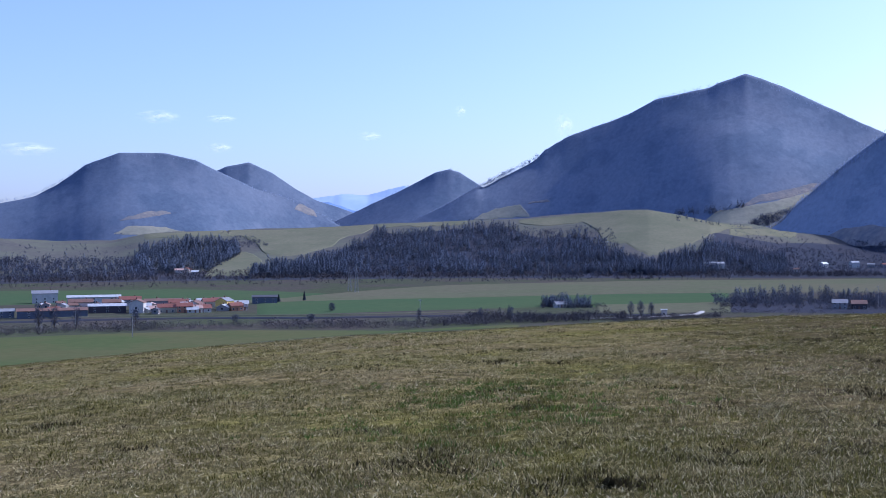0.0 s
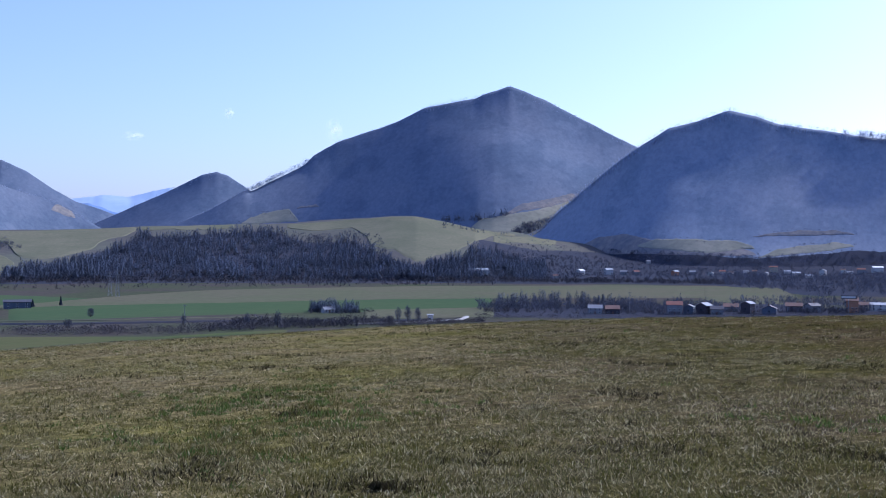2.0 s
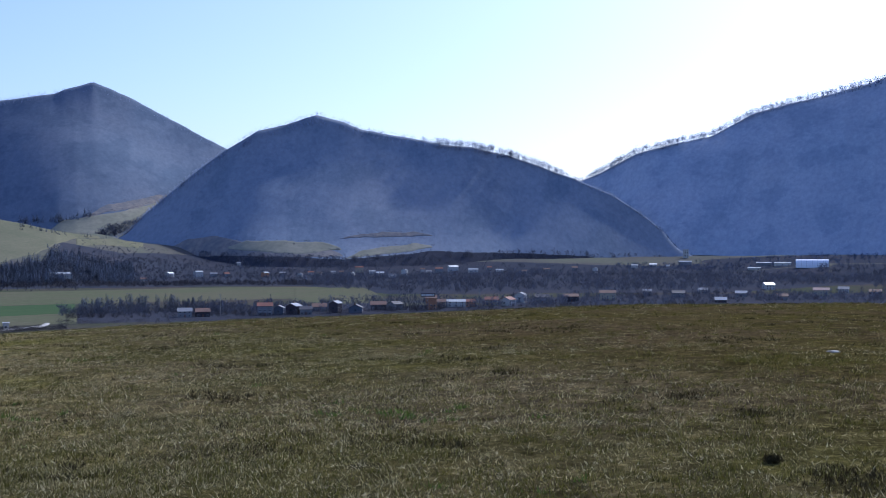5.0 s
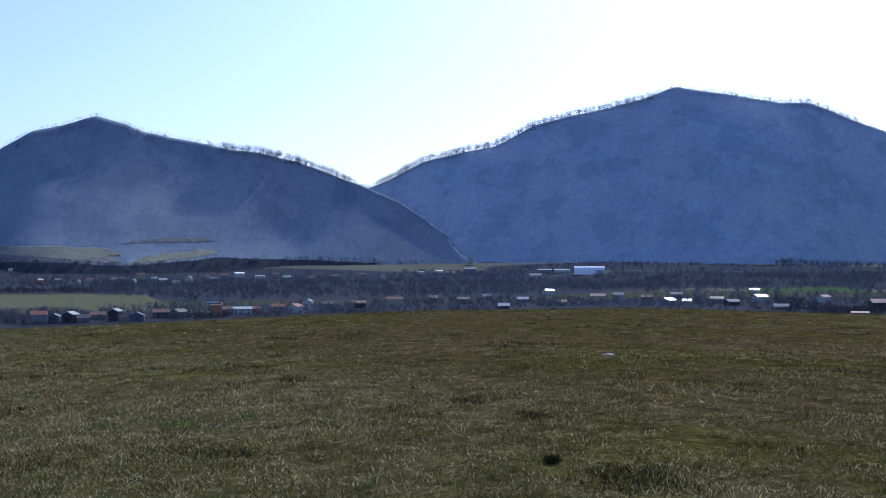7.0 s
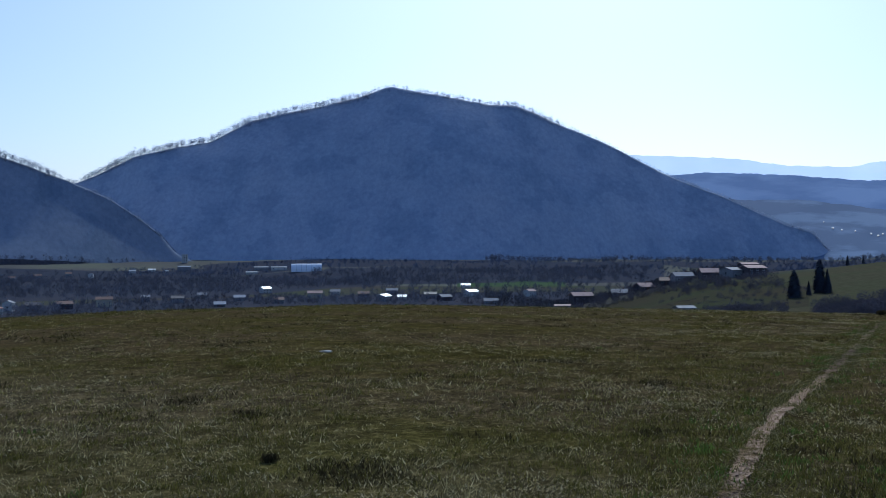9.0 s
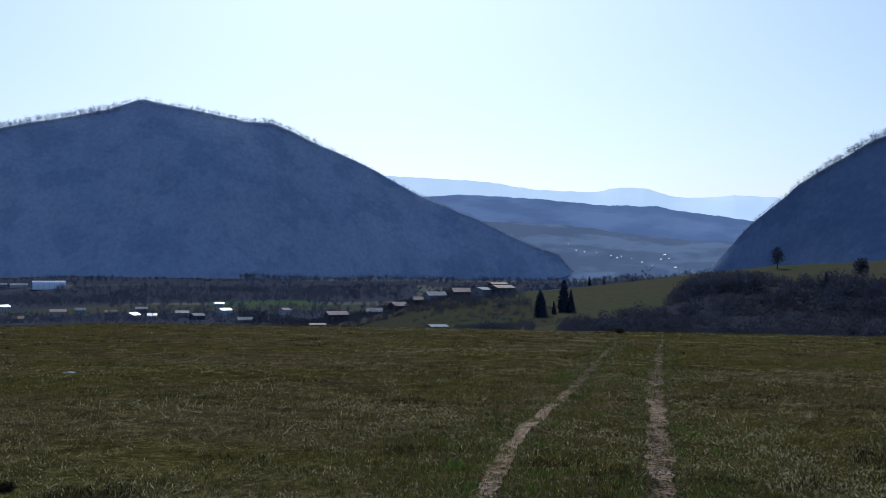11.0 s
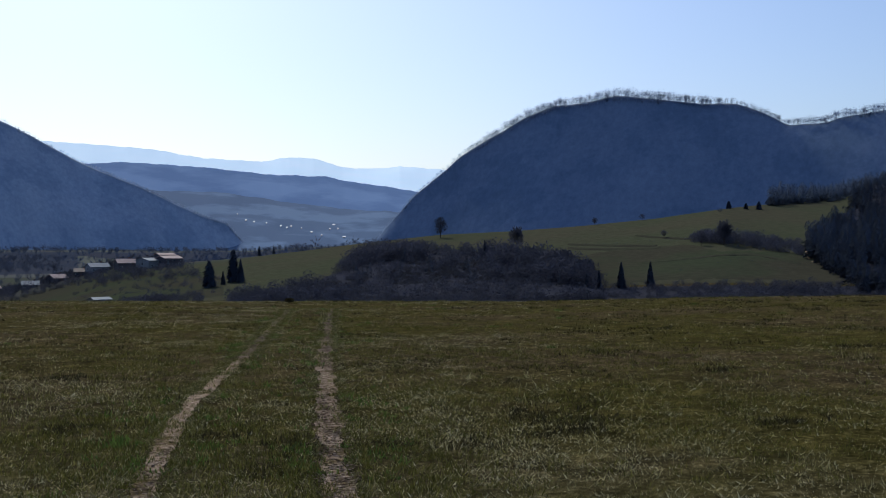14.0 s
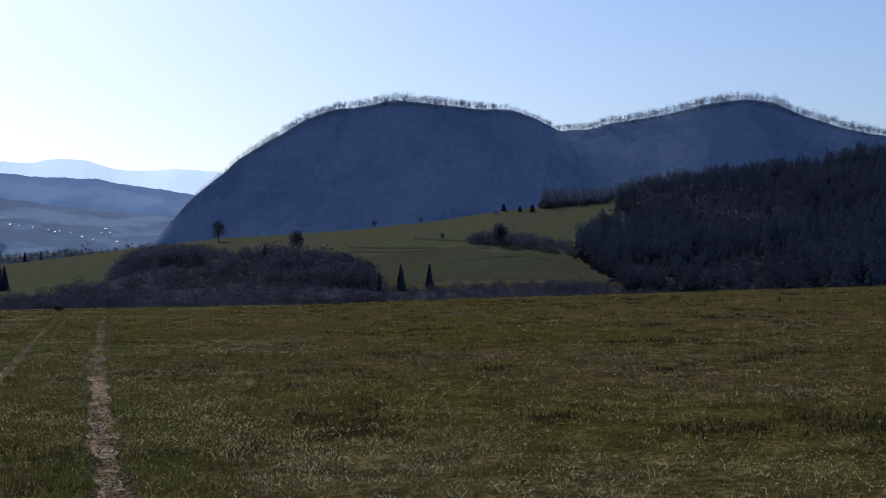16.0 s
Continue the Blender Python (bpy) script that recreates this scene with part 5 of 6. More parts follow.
            box(bm, x - 0.55, x + 0.55, -d / 2 - 0.07, -d / 2 - 0.052, 3.4, 4.4)
            part("pane", bm, PANE, fr)
    if turn:
        for s in (-1, 1):
            bm = bmesh.new()
            q = w / 2 * s * 1.0
            box(bm, min(q, q + 0.05 * s), max(q, q + 0.05 * s), -0.6, 0.6, eave * 0.45, eave * 0.45 + 1.2)
            part("window", bm, PANE, e)
    return e


def hall(az, r, w, h, wall, roof, turn=0.0, depth=12.0, doors=3):
    """A long low-pitched farm or works hall."""
    return house(az, r, w, h, wall, roof, turn, "hall", depth, 0.22, doors, "farm hall", "farm halls")


# farm village behind the railway
for q in [(-18.67, 735, 40, 6, 2, 1), (-20.9, 740, 14, 6, 2, 2), (-16.8, 900, 38, 6.5, 0, 3), (-16.2, 772, 23, 6, 6, 3), (-8.77, 856, 18, 6.5, 2, 4), (-13.6, 848, 26, 5, 3, 1), (-22.5, 900, 30, 6, 0, 2)]:
    hall(*q)
for q in [(-19.0, 915, 18, 10, 0, 2, 0), (-14.8, 764, 11, 9, 0, 1, 80), (-15.15, 862, 15, 6.5, 3, 0, 0), (-12.6, 756, 9.5, 6.5, 4, 0, 0), (-11.8, 758, 11, 5, 0, 0, 8), (-10.7, 784, 9, 8, 5, 2, 60),
          (-13.45, 758, 11, 6, 1, 0, 0), (-11.4, 818, 10, 6, 1, 0, 10), (-14.6, 790, 12, 5, 0, 3, 0), (-12.9, 812, 13, 6, 3, 0, 0), (-10.2, 768, 8, 5.5, 4, 0, 20), (-9.9, 800, 9, 5, 0, 3, 0),
          (-17.4, 842, 16, 6, 1, 1, 0), (-12.1, 790, 10, 6, 0, 1, 70), (-10.9, 836, 12, 6, 3, 1, 0), (-16.0, 820, 12, 6.5, 6, 1, 0)]:
    house(*q)
g = np.random.default_rng(3)
for k in range(40):
    house(float(g.uniform(-19.5, -9.2)), float(g.uniform(745, 880)), float(g.uniform(4, 8)), float(g.uniform(3.4, 5.2)), int(g.choice([0, 0, 0, 1, 3])), int(g.choice([0, 1, 2, 3, 3, 4, 5])), float(g.choice([0, 12, 70, 85])), windows=2)
for q in [(-12.85, 1530, 11, 8, 0, 5, 0), (-12.5, 1545, 10, 7, 0, 0, 70), (-12.1, 1528, 9, 6, 3, 3, 0)]:
    house(*q, windows=2)
# farm, lane and gardens at the foot of the meadow
for q in [(18.92, 782, 9, 6.5, 3, 2, 0), (19.75, 784, 9, 6, 6, 1, 5), (22.75, 794, 10, 9, 3, 0, 0), (23.44, 797, 6.5, 7, 2, 2, 80), (24.15, 805, 8, 8, 6, 3, 60), (26.19, 816, 7, 9, 6, 3, 62),
          (24.74, 800, 8, 6, 3, 4, 0), (27.2, 812, 9, 6.5, 2, 4, 85), (30.91, 850, 8, 11, 4, 1, 0), (32.85, 892, 7, 6, 4, 0, 0), (33.9, 906, 10, 7.5, 1, 0, 0), (34.7, 908, 10, 7.5, 0, 0, 60)]:
    house(*q)
for q in [(35.34, 960, 8, 9, 0, 2, 75), (31.3, 886, 10, 6.5, 1, 1, 0), (29.14, 842, 8, 7, 3, 4, 40), (5.75, 772, 7, 4.2, 0, 2, 20), (25.4, 838, 10, 6, 3, 1, 0), (28.3, 850, 11, 6.5, 6, 1, 0), (36.4, 965, 11, 7, 3, 4, 0), (37.8, 985, 12, 7, 6, 1, 10)]:
    house(*q)
hall(32.15, 888, 14, 6, 0, 3)
hall(10.8, 700, 3.2, 4.2, 0, 3, 0, 3.0, 1)
# far village under the mountain
for q in [(13.17, 1560, 26, 9, 0, 3, 10), (18.2, 1936, 13, 9, 0, 6, 50), (19.56, 1908, 13, 12, 0, 3, 30), (20.3, 1908, 11, 9, 3, 2, 0), (22.77, 1895, 9, 10, 4, 3, 40), (22.64, 2284, 14, 10, 1, 5, 0),
          (24.46, 1905, 8.5, 8, 0, 2, 80), (25.4, 1912, 11, 9, 0, 1, 60), (26.1, 2012, 9, 9, 0, 2, 0), (26.5, 2088, 8, 8, 3, 1, 0), (21.5, 2280, 8, 8, 0, 2, 0), (27.36, 2128, 15, 13, 1, 0, 0),
          (28.0, 2096, 11, 8, 0, 3, 0)]:
    house(*q, windows=2)
for q in [(28.4, 1900, 12, 9.5, 0, 6, 0), (29.0, 1835, 13, 7, 0, 3, 0), (29.6, 1985, 9.5, 12, 0, 2, 70), (30.5, 2124, 8, 9, 0, 1, 0), (30.8, 2104, 10, 7, 0, 2, 0), (31.3, 2116, 14, 11, 3, 0, 0),
          (32.0, 2148, 18, 12, 0, 6, 20), (33.0, 2120, 18, 9, 0, 3, 0), (33.8, 2160, 9, 9, 3, 0, 0), (34.3, 2128, 14, 7, 0, 3, 0), (36.6, 2140, 14, 8, 3, 1, 0), (39.0, 2112, 11, 12, 0, 2, 85),
          (40.9, 2244, 12, 8, 0, 3, 0), (41.8, 2292, 14, 7.5, 0, 6, 0)]:
    house(*q, windows=2)
for q in [(43.33, 2284, 24, 10, 3, 3, 0), (42.5, 2264, 7, 6, 0, 3, 0), (35.5, 2100, 11, 8, 0, 1, 0), (23.6, 1990, 10, 8, 3, 2, 0), (17.0, 1640, 8, 7, 0, 1, 0), (38.0, 2180, 11, 8, 3, 1, 0),
          (27.0, 1950, 10, 8, 0, 2, 70), (20.9, 1960, 9, 8, 3, 0, 20), (25.0, 2050, 10, 8, 0, 0, 0)]:
    house(*q, windows=2)
for q in [(46.55, 2068, 21, 5.5, 0, 3), (47.0, 2144, 26, 7, 3, 3), (47.86, 2100, 28, 7.5, 0, 3)]:
    hall(*q)
# near village under the high mountain
for q in [(39.6, 1012, 13.5, 9, 1, 1, 0), (41.5, 1108, 8, 6.5, 3, 2, 0), (44.15, 1180, 9, 6, 0, 2, 0), (45.95, 1090, 10, 6, 3, 3, 0), (47.2, 1320, 11, 8, 0, 6, 30), (45.0, 968, 9, 5, 6, 3, 0),
          (47.84, 1024, 9, 6, 3, 1, 0), (49.6, 1122, 14, 8.5, 1, 5, 0), (50.6, 1220, 10, 7, 0, 2, 0), (53.0, 1066, 12, 7, 3, 6, 55), (53.4, 1246, 12, 7, 3, 2, 0), (57.05, 1460, 12, 6, 0, 6, 0),
          (57.3, 1162, 13, 8, 0, 6, 40)]:
    house(*q)
for q in [(60.2, 1164, 10, 8, 0, 5, 45), (58.3, 995, 12, 5.5, 3, 2, 0), (53.9, 1094, 8, 5.5, 0, 6, 0), (62.73, 740, 13, 8, 6, 5, 20), (64.6, 706, 9, 4.5, 3, 2, 0), (65.78, 690, 9, 4.6, 6, 5, 30),
          (67.6, 676, 11, 5.5, 3, 2, 20), (68.87, 650, 10, 6, 6, 5, 15), (62.6, 900, 11, 7, 0, 2, 0), (66.85, 682, 7, 4.5, 6, 1, 0), (43.0, 1060, 11, 7, 3, 4, 0), (52.0, 1150, 11, 7, 6, 1, 0),
          (55.3, 1120, 12, 7, 3, 4, 0), (56.0, 1060, 11, 6.5, 6, 2, 30)]:
    house(*q)
hall(70.1, 640, 12, 5.5, 3, 2, 35, 12)
hall(70.9, 636, 10, 6, 6, 5, 25, 12)
hall(70.7, 668, 9, 6.5, 6, 5, 20, 8)
hall(61.8, 700, 9, 4.5, 3, 5, 5, 7)
hall(65.92, 455, 7, 3.6, 3, 2, 32, 7, 2)
hall(67.7, 430, 6, 3.0, 3, 2, 20, 6, 2)


def shop_sign(az, r, z):
    """A dark board with a row of plain white bars."""
    e = root("shop_sign", az, r, 0, "dark shop sign with white lettering on a steel post", "sign")
    bm = bmesh.new()
    limb_tube(bm, Vector((0, 0.1, -0.4)), Vector((0, 0.1, z + 1.0)), 0.2, 0.18, 8)
    part("post", bm, STEEL, e)
    bm = bmesh.new()
    box(bm, -5.2, 5.2, -0.25, 0.0, z - 1.2, z + 1.2)
    board = part("board", bm, WALLS[6], e)
    for k, w in enumerate((0.75, 0.55, 0.7, 0.6, 0.75, 0.5)):
        bm = bmesh.new()
        x = -4.0 + 1.6 * k
        box(bm, x - w, x + w, -0.31, -0.252, z - 0.75, z + 0.75)
        part("bar", bm, FRAME, board, "white lettering bar")


def greenhouse(az, r, w, h, d):
    """Two film-covered tunnel vaults on a steel frame."""
    e = root("greenhouse", az, r, 0, "large white film-covered tunnel greenhouse below the mountain", "greenhouse")
    for k in range(2):
        bm = bmesh.new()
        y0 = k * d * 1.02
        n = 10
        prof = [(-d / 2 * math.cos(math.pi * i / n), h * math.sin(math.pi * i / n) ** 0.8) for i in range(n + 1)]
        va = [bm.verts.new((-w / 2, y0 + y, z)) for y, z in prof]
        vb = [bm.verts.new((w / 2, y0 + y, z)) for y, z in prof]
        bm.faces.new(va), bm.faces.new(vb[::-1])
        for i in range(n):
            bm.faces.new((va[i], vb[i], vb[i + 1], va[i + 1]))
        cover = part("cover", bm, FILM, e)
        for j in range(7):
            bm = bmesh.new()
            x = -w / 2 + w * j / 6
            for i in range(n):
                (y1, z1), (y2, z2) = prof[i], prof[i + 1]
                vs = [bm.verts.new(c) for c in ((x - 0.15, y0 + y1, z1 + 0.06), (x + 0.15, y0 + y1, z1 + 0.06), (x + 0.15, y0 + y2, z2 + 0.06), (x - 0.15, y0 + y2, z2 + 0.06))]
                bm.faces.new(vs)
            part("hoop", bm, STEEL, cover)
    return e


greenhouse(49.2, 2000, 52, 14, 20)
shop_sign(30.75, 838, 11.5)


def tower(az, r, h):
    e = root("water_tower", az, r, 0, "pale concrete tower block among woods", "tower")
    bm = bmesh.new()
    box(bm, -6, 6, -6, 6, -3, h)
    box(bm, -6.6, 6.6, -6.6, 6.6, h, h + 1)
    w = part("wall", bm, WALLS[0], e)
    for k in range(6):
        for x in (-3.5, 0, 3.5):
            bm = bmesh.new()
            z = h - 3 - k * 3.2
            box(bm, x - 0.8, x + 0.8, -6.08, -5.98, z, z + 1.6)
            part("window", bm, PANE, w)


tower(43.35, 2500, 17)


# far hamlet on the slopes at the valley's end
for az, el, r, w in [(74.54, 1.09, 3350, 11), (74.94, 1.01, 3330, 7), (76.29, 0.82, 3330, 9), (76.51, 0.73, 3330, 11), (76.7, 0.79, 3320, 7), (77.79, 0.51, 3300, 13), (78.2, 0.35, 3320, 9), (78.61, 0.65, 3340, 10),
                     (78.89, 0.87, 3300, 20), (79.08, 0.68, 3320, 9), (79.3, 0.26, 3250, 22), (74.14, 1.39, 3380, 6), (75.6, 0.95, 3360, 6), (77.2, 0.7, 3360, 6)]:
    far = house(az, r, w * 0.36, 4.2, 0, 6, 0, "hall", 12, 0.36, 2, "farm hall", "farm halls")
    far.location = end_hill(az, el) - Vector((math.sin(radians(az)), math.cos(radians(az)), 0)) * 8 - Vector((0, 0, 2.6))


# ---- trees standing alone ----
def fir_tree(az, r, h, label, slim=0.22, seed=1, name="fir_tree", full=0.8):
    e = root(name, az, r, seed * 40, label, "tree")
    g = np.random.default_rng(seed)
    bm = bmesh.new()
    limb_tube(bm, Vector((0, 0, -0.3)), Vector((0, 0, h * 0.97)), h * 0.022, 0.02)
    part("trunk", bm, BARK, e)
    v, f = [], []
    z = h * 0.06
    while z < h:
        k = 1 - z / h
        n = int(8 + 14 * k)
        for i in range(n):
            a = g.uniform(0, 6.28)
            L = h * slim * (k ** full) * min(1.0, 0.55 + 2.6 * z / h) * g.uniform(0.7, 1.15) + 0.15
            c, s = math.cos(a), math.sin(a)
            drop = L * g.uniform(0.1, 0.5)
            w = 0.14 * L + 0.12
            o = len(v)
            v += [(0, 0, z + 0.1 * L), (0.6 * L * c - w * s, 0.6 * L * s + w * c, z - drop * 0.5), (0.6 * L * c + w * s, 0.6 * L * s - w * c, z - drop * 0.5 - 0.1), (L * c, L * s, z - drop),
                  (0.6 * L * c, 0.6 * L * s, z - drop * 0.5 - 0.35)]
            f += [(o, o + 1, o + 2), (o + 1, o + 3, o + 2), (o, o + 2, o + 4), (o, o + 4, o + 1)]
        z += h * 0.028
    part_mesh("crown", mesh_from("crown", v, f, NEEDLE), e, "dark drooping needle branches")
    return e


def bare_tree(az, r, h, label, seed=1, spread=0.45, name="bare_tree", mat=None, dense=1.0, low=0.25):
    """Trunk, forking limbs and a crown of fine twigs."""
    low = 0.08 if mat is TWIG else low
    e = root(name, az, r, seed * 55, label, "tree")
    g = np.random.default_rng(seed + 100)
    bm = bmesh.new()
    top = Vector((0, 0, h * low))
    limb_tube(bm, Vector((0, 0, -0.3)), top, h * 0.03, h * 0.022, 7)
    part("trunk", bm, BARK, e)
    v, f = [], []
    mid, rz, rx = h * (0.5 + low * 0.6), h * (0.5 - low * 0.45), h * spread * 0.8

    def inside(reach):
        d = Vector(g.normal(0, 1, 3)).normalized() * reach * g.random() ** 0.5
        lobe = 1 + 0.45 * float(fbm(np.array([math.atan2(d.y, d.x) * 1.3 + seed]), np.array([d.z * 2.2 + seed]), 2)[0])
        return Vector((d.x * rx * lobe, d.y * rx * lobe, mid + d.z * rz * (0.6 + 0.4 * lobe)))

    for k in range(8):
        end = inside(0.85)
        bm = bmesh.new()
        limb_tube(bm, top * g.uniform(0.75, 1.0), end, h * 0.013, h * 0.003)
        part("limb", bm, BARK, e)
    for j in range(int(560 * dense)):
        c = inside(1.0)
        out = Vector((c.x, c.y, (c.z - mid) + h * 0.12)).normalized() * h * 0.07
        w = Vector(g.normal(0, 1, 3)).normalized() * h * 0.006
        o = len(v)
        v += [(c - out)[:], (c + out + w * 2)[:], (c + out * 0.4 - w)[:], (c + out * 0.6 + w * 5)[:]]
        f += [(o, o + 1, o + 2), (o, o + 3, o + 2)]
    part_mesh("crown", mesh_from("crown", v, f, mat or THORN), e, "fine bare twigs")
    return e


fir_tree(72.8, 450, 10.8, "broad dark fir standing on the meadow edge", 0.34, 1, full=0.42)
fir_tree(73.95, 470, 13.2, "tall dark fir beside another fir", 0.29, 2, full=0.45)
fir_tree(73.46, 460, 5.6, "young dark fir between two taller firs", 0.24, 3)
fir_tree(74.3, 462, 9.5, "slim dark fir on the meadow edge", 0.26, 4)
fir_tree(92.98, 370, 8.6, "young dark spruce at the foot of the pasture", 0.27, 5)
fir_tree(94.39, 373, 8.3, "young spruce with ragged tiers on the pasture", 0.24, 6)
fir_tree(91.9, 370, 6.2, "small slim spruce by the thicket", 0.17, 7)
fir_tree(91.3, 372, 5.0, "little dark spruce by the thicket", 0.2, 8)
fir_tree(86.3, 470, 9.0, "slim fir rising out of the thicket", 0.16, 9)
fir_tree(-6.85, 895, 7.5, "dark spruce standing by the field edge", 0.24, 10)
fir_tree(-8.1, 880, 6.0, "small spruce beside a blue hall", 0.3, 11)
fir_tree(75.2, 640, 5.5, "dark spruce on the pasture's rim", 0.22, 12)
fir_tree(75.9, 640, 4.0, "small spruce on the pasture's rim", 0.22, 13)
fir_tree(98.1, 622, 4.0, "squat spruce on the hill crest", 0.42, 14, full=0.4)
fir_tree(98.9, 624, 3.4, "squat spruce beside another on the crest", 0.42, 15, full=0.4)
fir_tree(99.5, 626, 4.4, "dark spruce at the wood's edge", 0.42, 16, full=0.4)
bare_tree(84.1, 600, 10.5, "lone rounded bare tree on the pasture's skyline", 1, 0.38, dense=1.15, mat=HEDGE, low=0.2)
bare_tree(87.87, 512, 9.8, "dark round-crowned tree above the thicket", 2, 0.4, dense=1.9)
bare_tree(97.88, 470, 9.5, "dark bushy tree amid the pasture", 3, 0.42, dense=2.5)
bare_tree(96.8, 474, 6.0, "bare bush beside a bushy tree", 4, 0.5)
bare_tree(95.04, 520, 3.6, "little bare shrub on the pasture", 5, 0.5)
bare_tree(91.7, 618, 4.2, "small tree on the pasture skyline", 6, 0.5)
bare_tree(94.0, 618, 3.4, "small shrub on the pasture skyline", 7, 0.6)
bare_tree(97.7, 605, 2.4, "low dark bush on the pasture", 8, 0.9, low=0.1)
bare_tree(-5.5, 738, 6.0, "bare round tree in the green crop", 9, 0.5, dense=1.5, mat=TWIG)
bare_tree(-6.53, 642, 5.5, "dark bush beside the railway", 10, 0.55, dense=1.5, mat=TWIG)
bare_tree(-10.2, 650, 5.0, "dark bush in the railway hedge", 11, 0.6, dense=1.5, mat=TWIG)
for k, (az, r, h) in enumerate([(-19.3, 640, 13), (-18.6, 636, 12), (-17.6, 640, 11), (-14.9, 636, 10), (9.2, 690, 9), (9.7, 694, 9.5), (10.2, 692, 9), (1.8, 640, 8), (3.3, 645, 9), (-1.2, 650, 7)]):
    bare_tree(az, r, h, "slim bare roadside tree in the valley", 20 + k, 0.3, mat=TWIG, dense=0.6)


# ---- poles, pylons and small things ----
def pole(az, r, h, label="grey concrete power pole in the valley"):
    e = root("power_pole", az, r, 0, label, "pole", "power poles")
    bm = bmesh.new()
    limb_tube(bm, Vector((0, 0, -0.4)), Vector((0, 0, h)), 0.22, 0.14, 8)
    part("shaft", bm, STEEL, e)
    bm = bmesh.new()
    box(bm, -1.1, 1.1, -0.09, 0.09, h - 0.9, h - 0.7)
    part("crossarm", bm, STEEL, e)
    for x in (-0.95, 0, 0.95):
        bm = bmesh.new()
        limb_tube(bm, Vector((x, 0, h - 0.7)), Vector((x, 0, h - 0.35)), 0.07, 0.05, 6)
        part("insulator", bm, WALLS[3], e)


def pylon(az, r, h):
    e = root("lattice_pylon", az, r, 15, "tall steel lattice pylon in the field", "pylon", "pylons")
    for sx, sy in ((-1, -1), (1, -1), (1, 1), (-1, 1)):
        bm = bmesh.new()
        limb_tube(bm, Vector((sx * 1.6, sy * 1.6, -0.5)), Vector((sx * 0.3, sy * 0.3, h)), 0.12, 0.08, 4)
        part("leg", bm, STEEL, e)
    for k in range(7):
        z0, z1 = h * k / 7, h * (k + 1) / 7
        w0, w1 = 1.6 - 1.3 * k / 7, 1.6 - 1.3 * (k + 1) / 7
        bm = bmesh.new()
        for s in (-1, 1):
            limb_tube(bm, Vector((-w0, s * w0, z0)), Vector((w1, s * w1, z1)), 0.06, 0.06, 4)
            limb_tube(bm, Vector((s * w0, -w0, z0)), Vector((s * w1, w1, z1)), 0.06, 0.06, 4)
        part("brace", bm, STEEL, e)
    for z, w in ((h * 0.78, 3.6), (h * 0.9, 2.6)):
        bm = bmesh.new()
        limb_tube(bm, Vector((-w, 0, z)), Vector((w, 0, z)), 0.1, 0.1, 4)
        part("crossarm", bm, STEEL, e)


pylon(-4.63, 1075, 22)
pylon(-4.29, 1035, 25)
for q in [(-15.06, 562, 11), (-17.65, 638, 9), (-1.15, 675, 11), (20.6, 790, 15), (33.3, 905, 13), (4.6, 1420, 20), (5.2, 1425, 20), (38.4, 990, 11)]:
    pole(*q)


def rut(pts, width, seed):
    """One wheel rut: a worn strip of bare dirt with ragged edges."""
    xy = np.array([[r * math.sin(radians(a)), r * math.cos(radians(a))] for a, r in pts])
    d = np.concatenate([[0], np.cumsum(np.hypot(*np.diff(xy, axis=0).T))])
    s = np.arange(0, d[-1], 0.08)
    x, y = np.interp(s, d, xy[:, 0]), np.interp(s, d, xy[:, 1])
    k = np.ones(61) / 61
    for q in range(2):
        x, y = (np.convolve(np.pad(c, 30, mode="reflect", reflect_type="odd"), k, "valid") for c in (x, y))
    dx, dy = np.gradient(x), np.gradient(y)
    q = np.hypot(dx, dy)
    nx, ny = -dy / q, dx / q
    left = width / 2 * np.clip(0.9 + 0.35 * fbm(s * 0.35 + seed, s * 0, 2) + 0.45 * fbm(s * 2.0 + seed, s * 0 + 4, 4), 0.1, 2)
    right = width / 2 * np.clip(0.9 + 0.35 * fbm(s * 0.35 + seed + 50, s * 0, 2) + 0.45 * fbm(s * 2.0 + seed + 50, s * 0 + 4, 4), 0.1, 2)
    w = np.linspace(0, 1, 6)
    off = -left[:, None] * (1 - w) + right[:, None] * w
    X, Y = x[:, None] + nx[:, None] * off, y[:, None] + ny[:, None] * off
    ob = sheet("wheel_rut", X.ravel(), Y.ravel(), 0.01, DIRT, len(s), 6)
    tagged(ob, "bare pale dirt wheel rut worn into the grass", "track", kind="structure")
    return list(zip(x[::9], y[::9]))


def ruts():
    return [rut([(68.6, 6.5), (70.1, 9.0), (71.2, 11.5), (72.4, 13.6), (73.4, 15.6), (74.25, 17.8), (75.1, 22.5), (75.75, 28), (76.3, 34), (76.6, 42)], 0.17, 3),
            rut([(79.6, 6.5), (79.0, 8.3), (78.6, 10), (78.42, 13.8), (78.4, 18.9), (78.5, 26), (78.65, 36), (78.75, 44)], 0.25, 8)]


RUTS = ruts()


def rut_gap(x, y):
    """Distance to the nearest wheel rut."""
    best = np.full(len(x), 1e9)
    for line in RUTS:
        for (x0, y0), (x1, y1) in zip(line, line[1:]):
            t = np.clip(((x - x0) * (x1 - x0) + (y - y0) * (y1 - y0)) / ((x1 - x0) ** 2 + (y1 - y0) ** 2), 0, 1)
            best = np.minimum(best, np.hypot(x - x0 - t * (x1 - x0), y - y0 - t * (y1 - y0)))
    return best


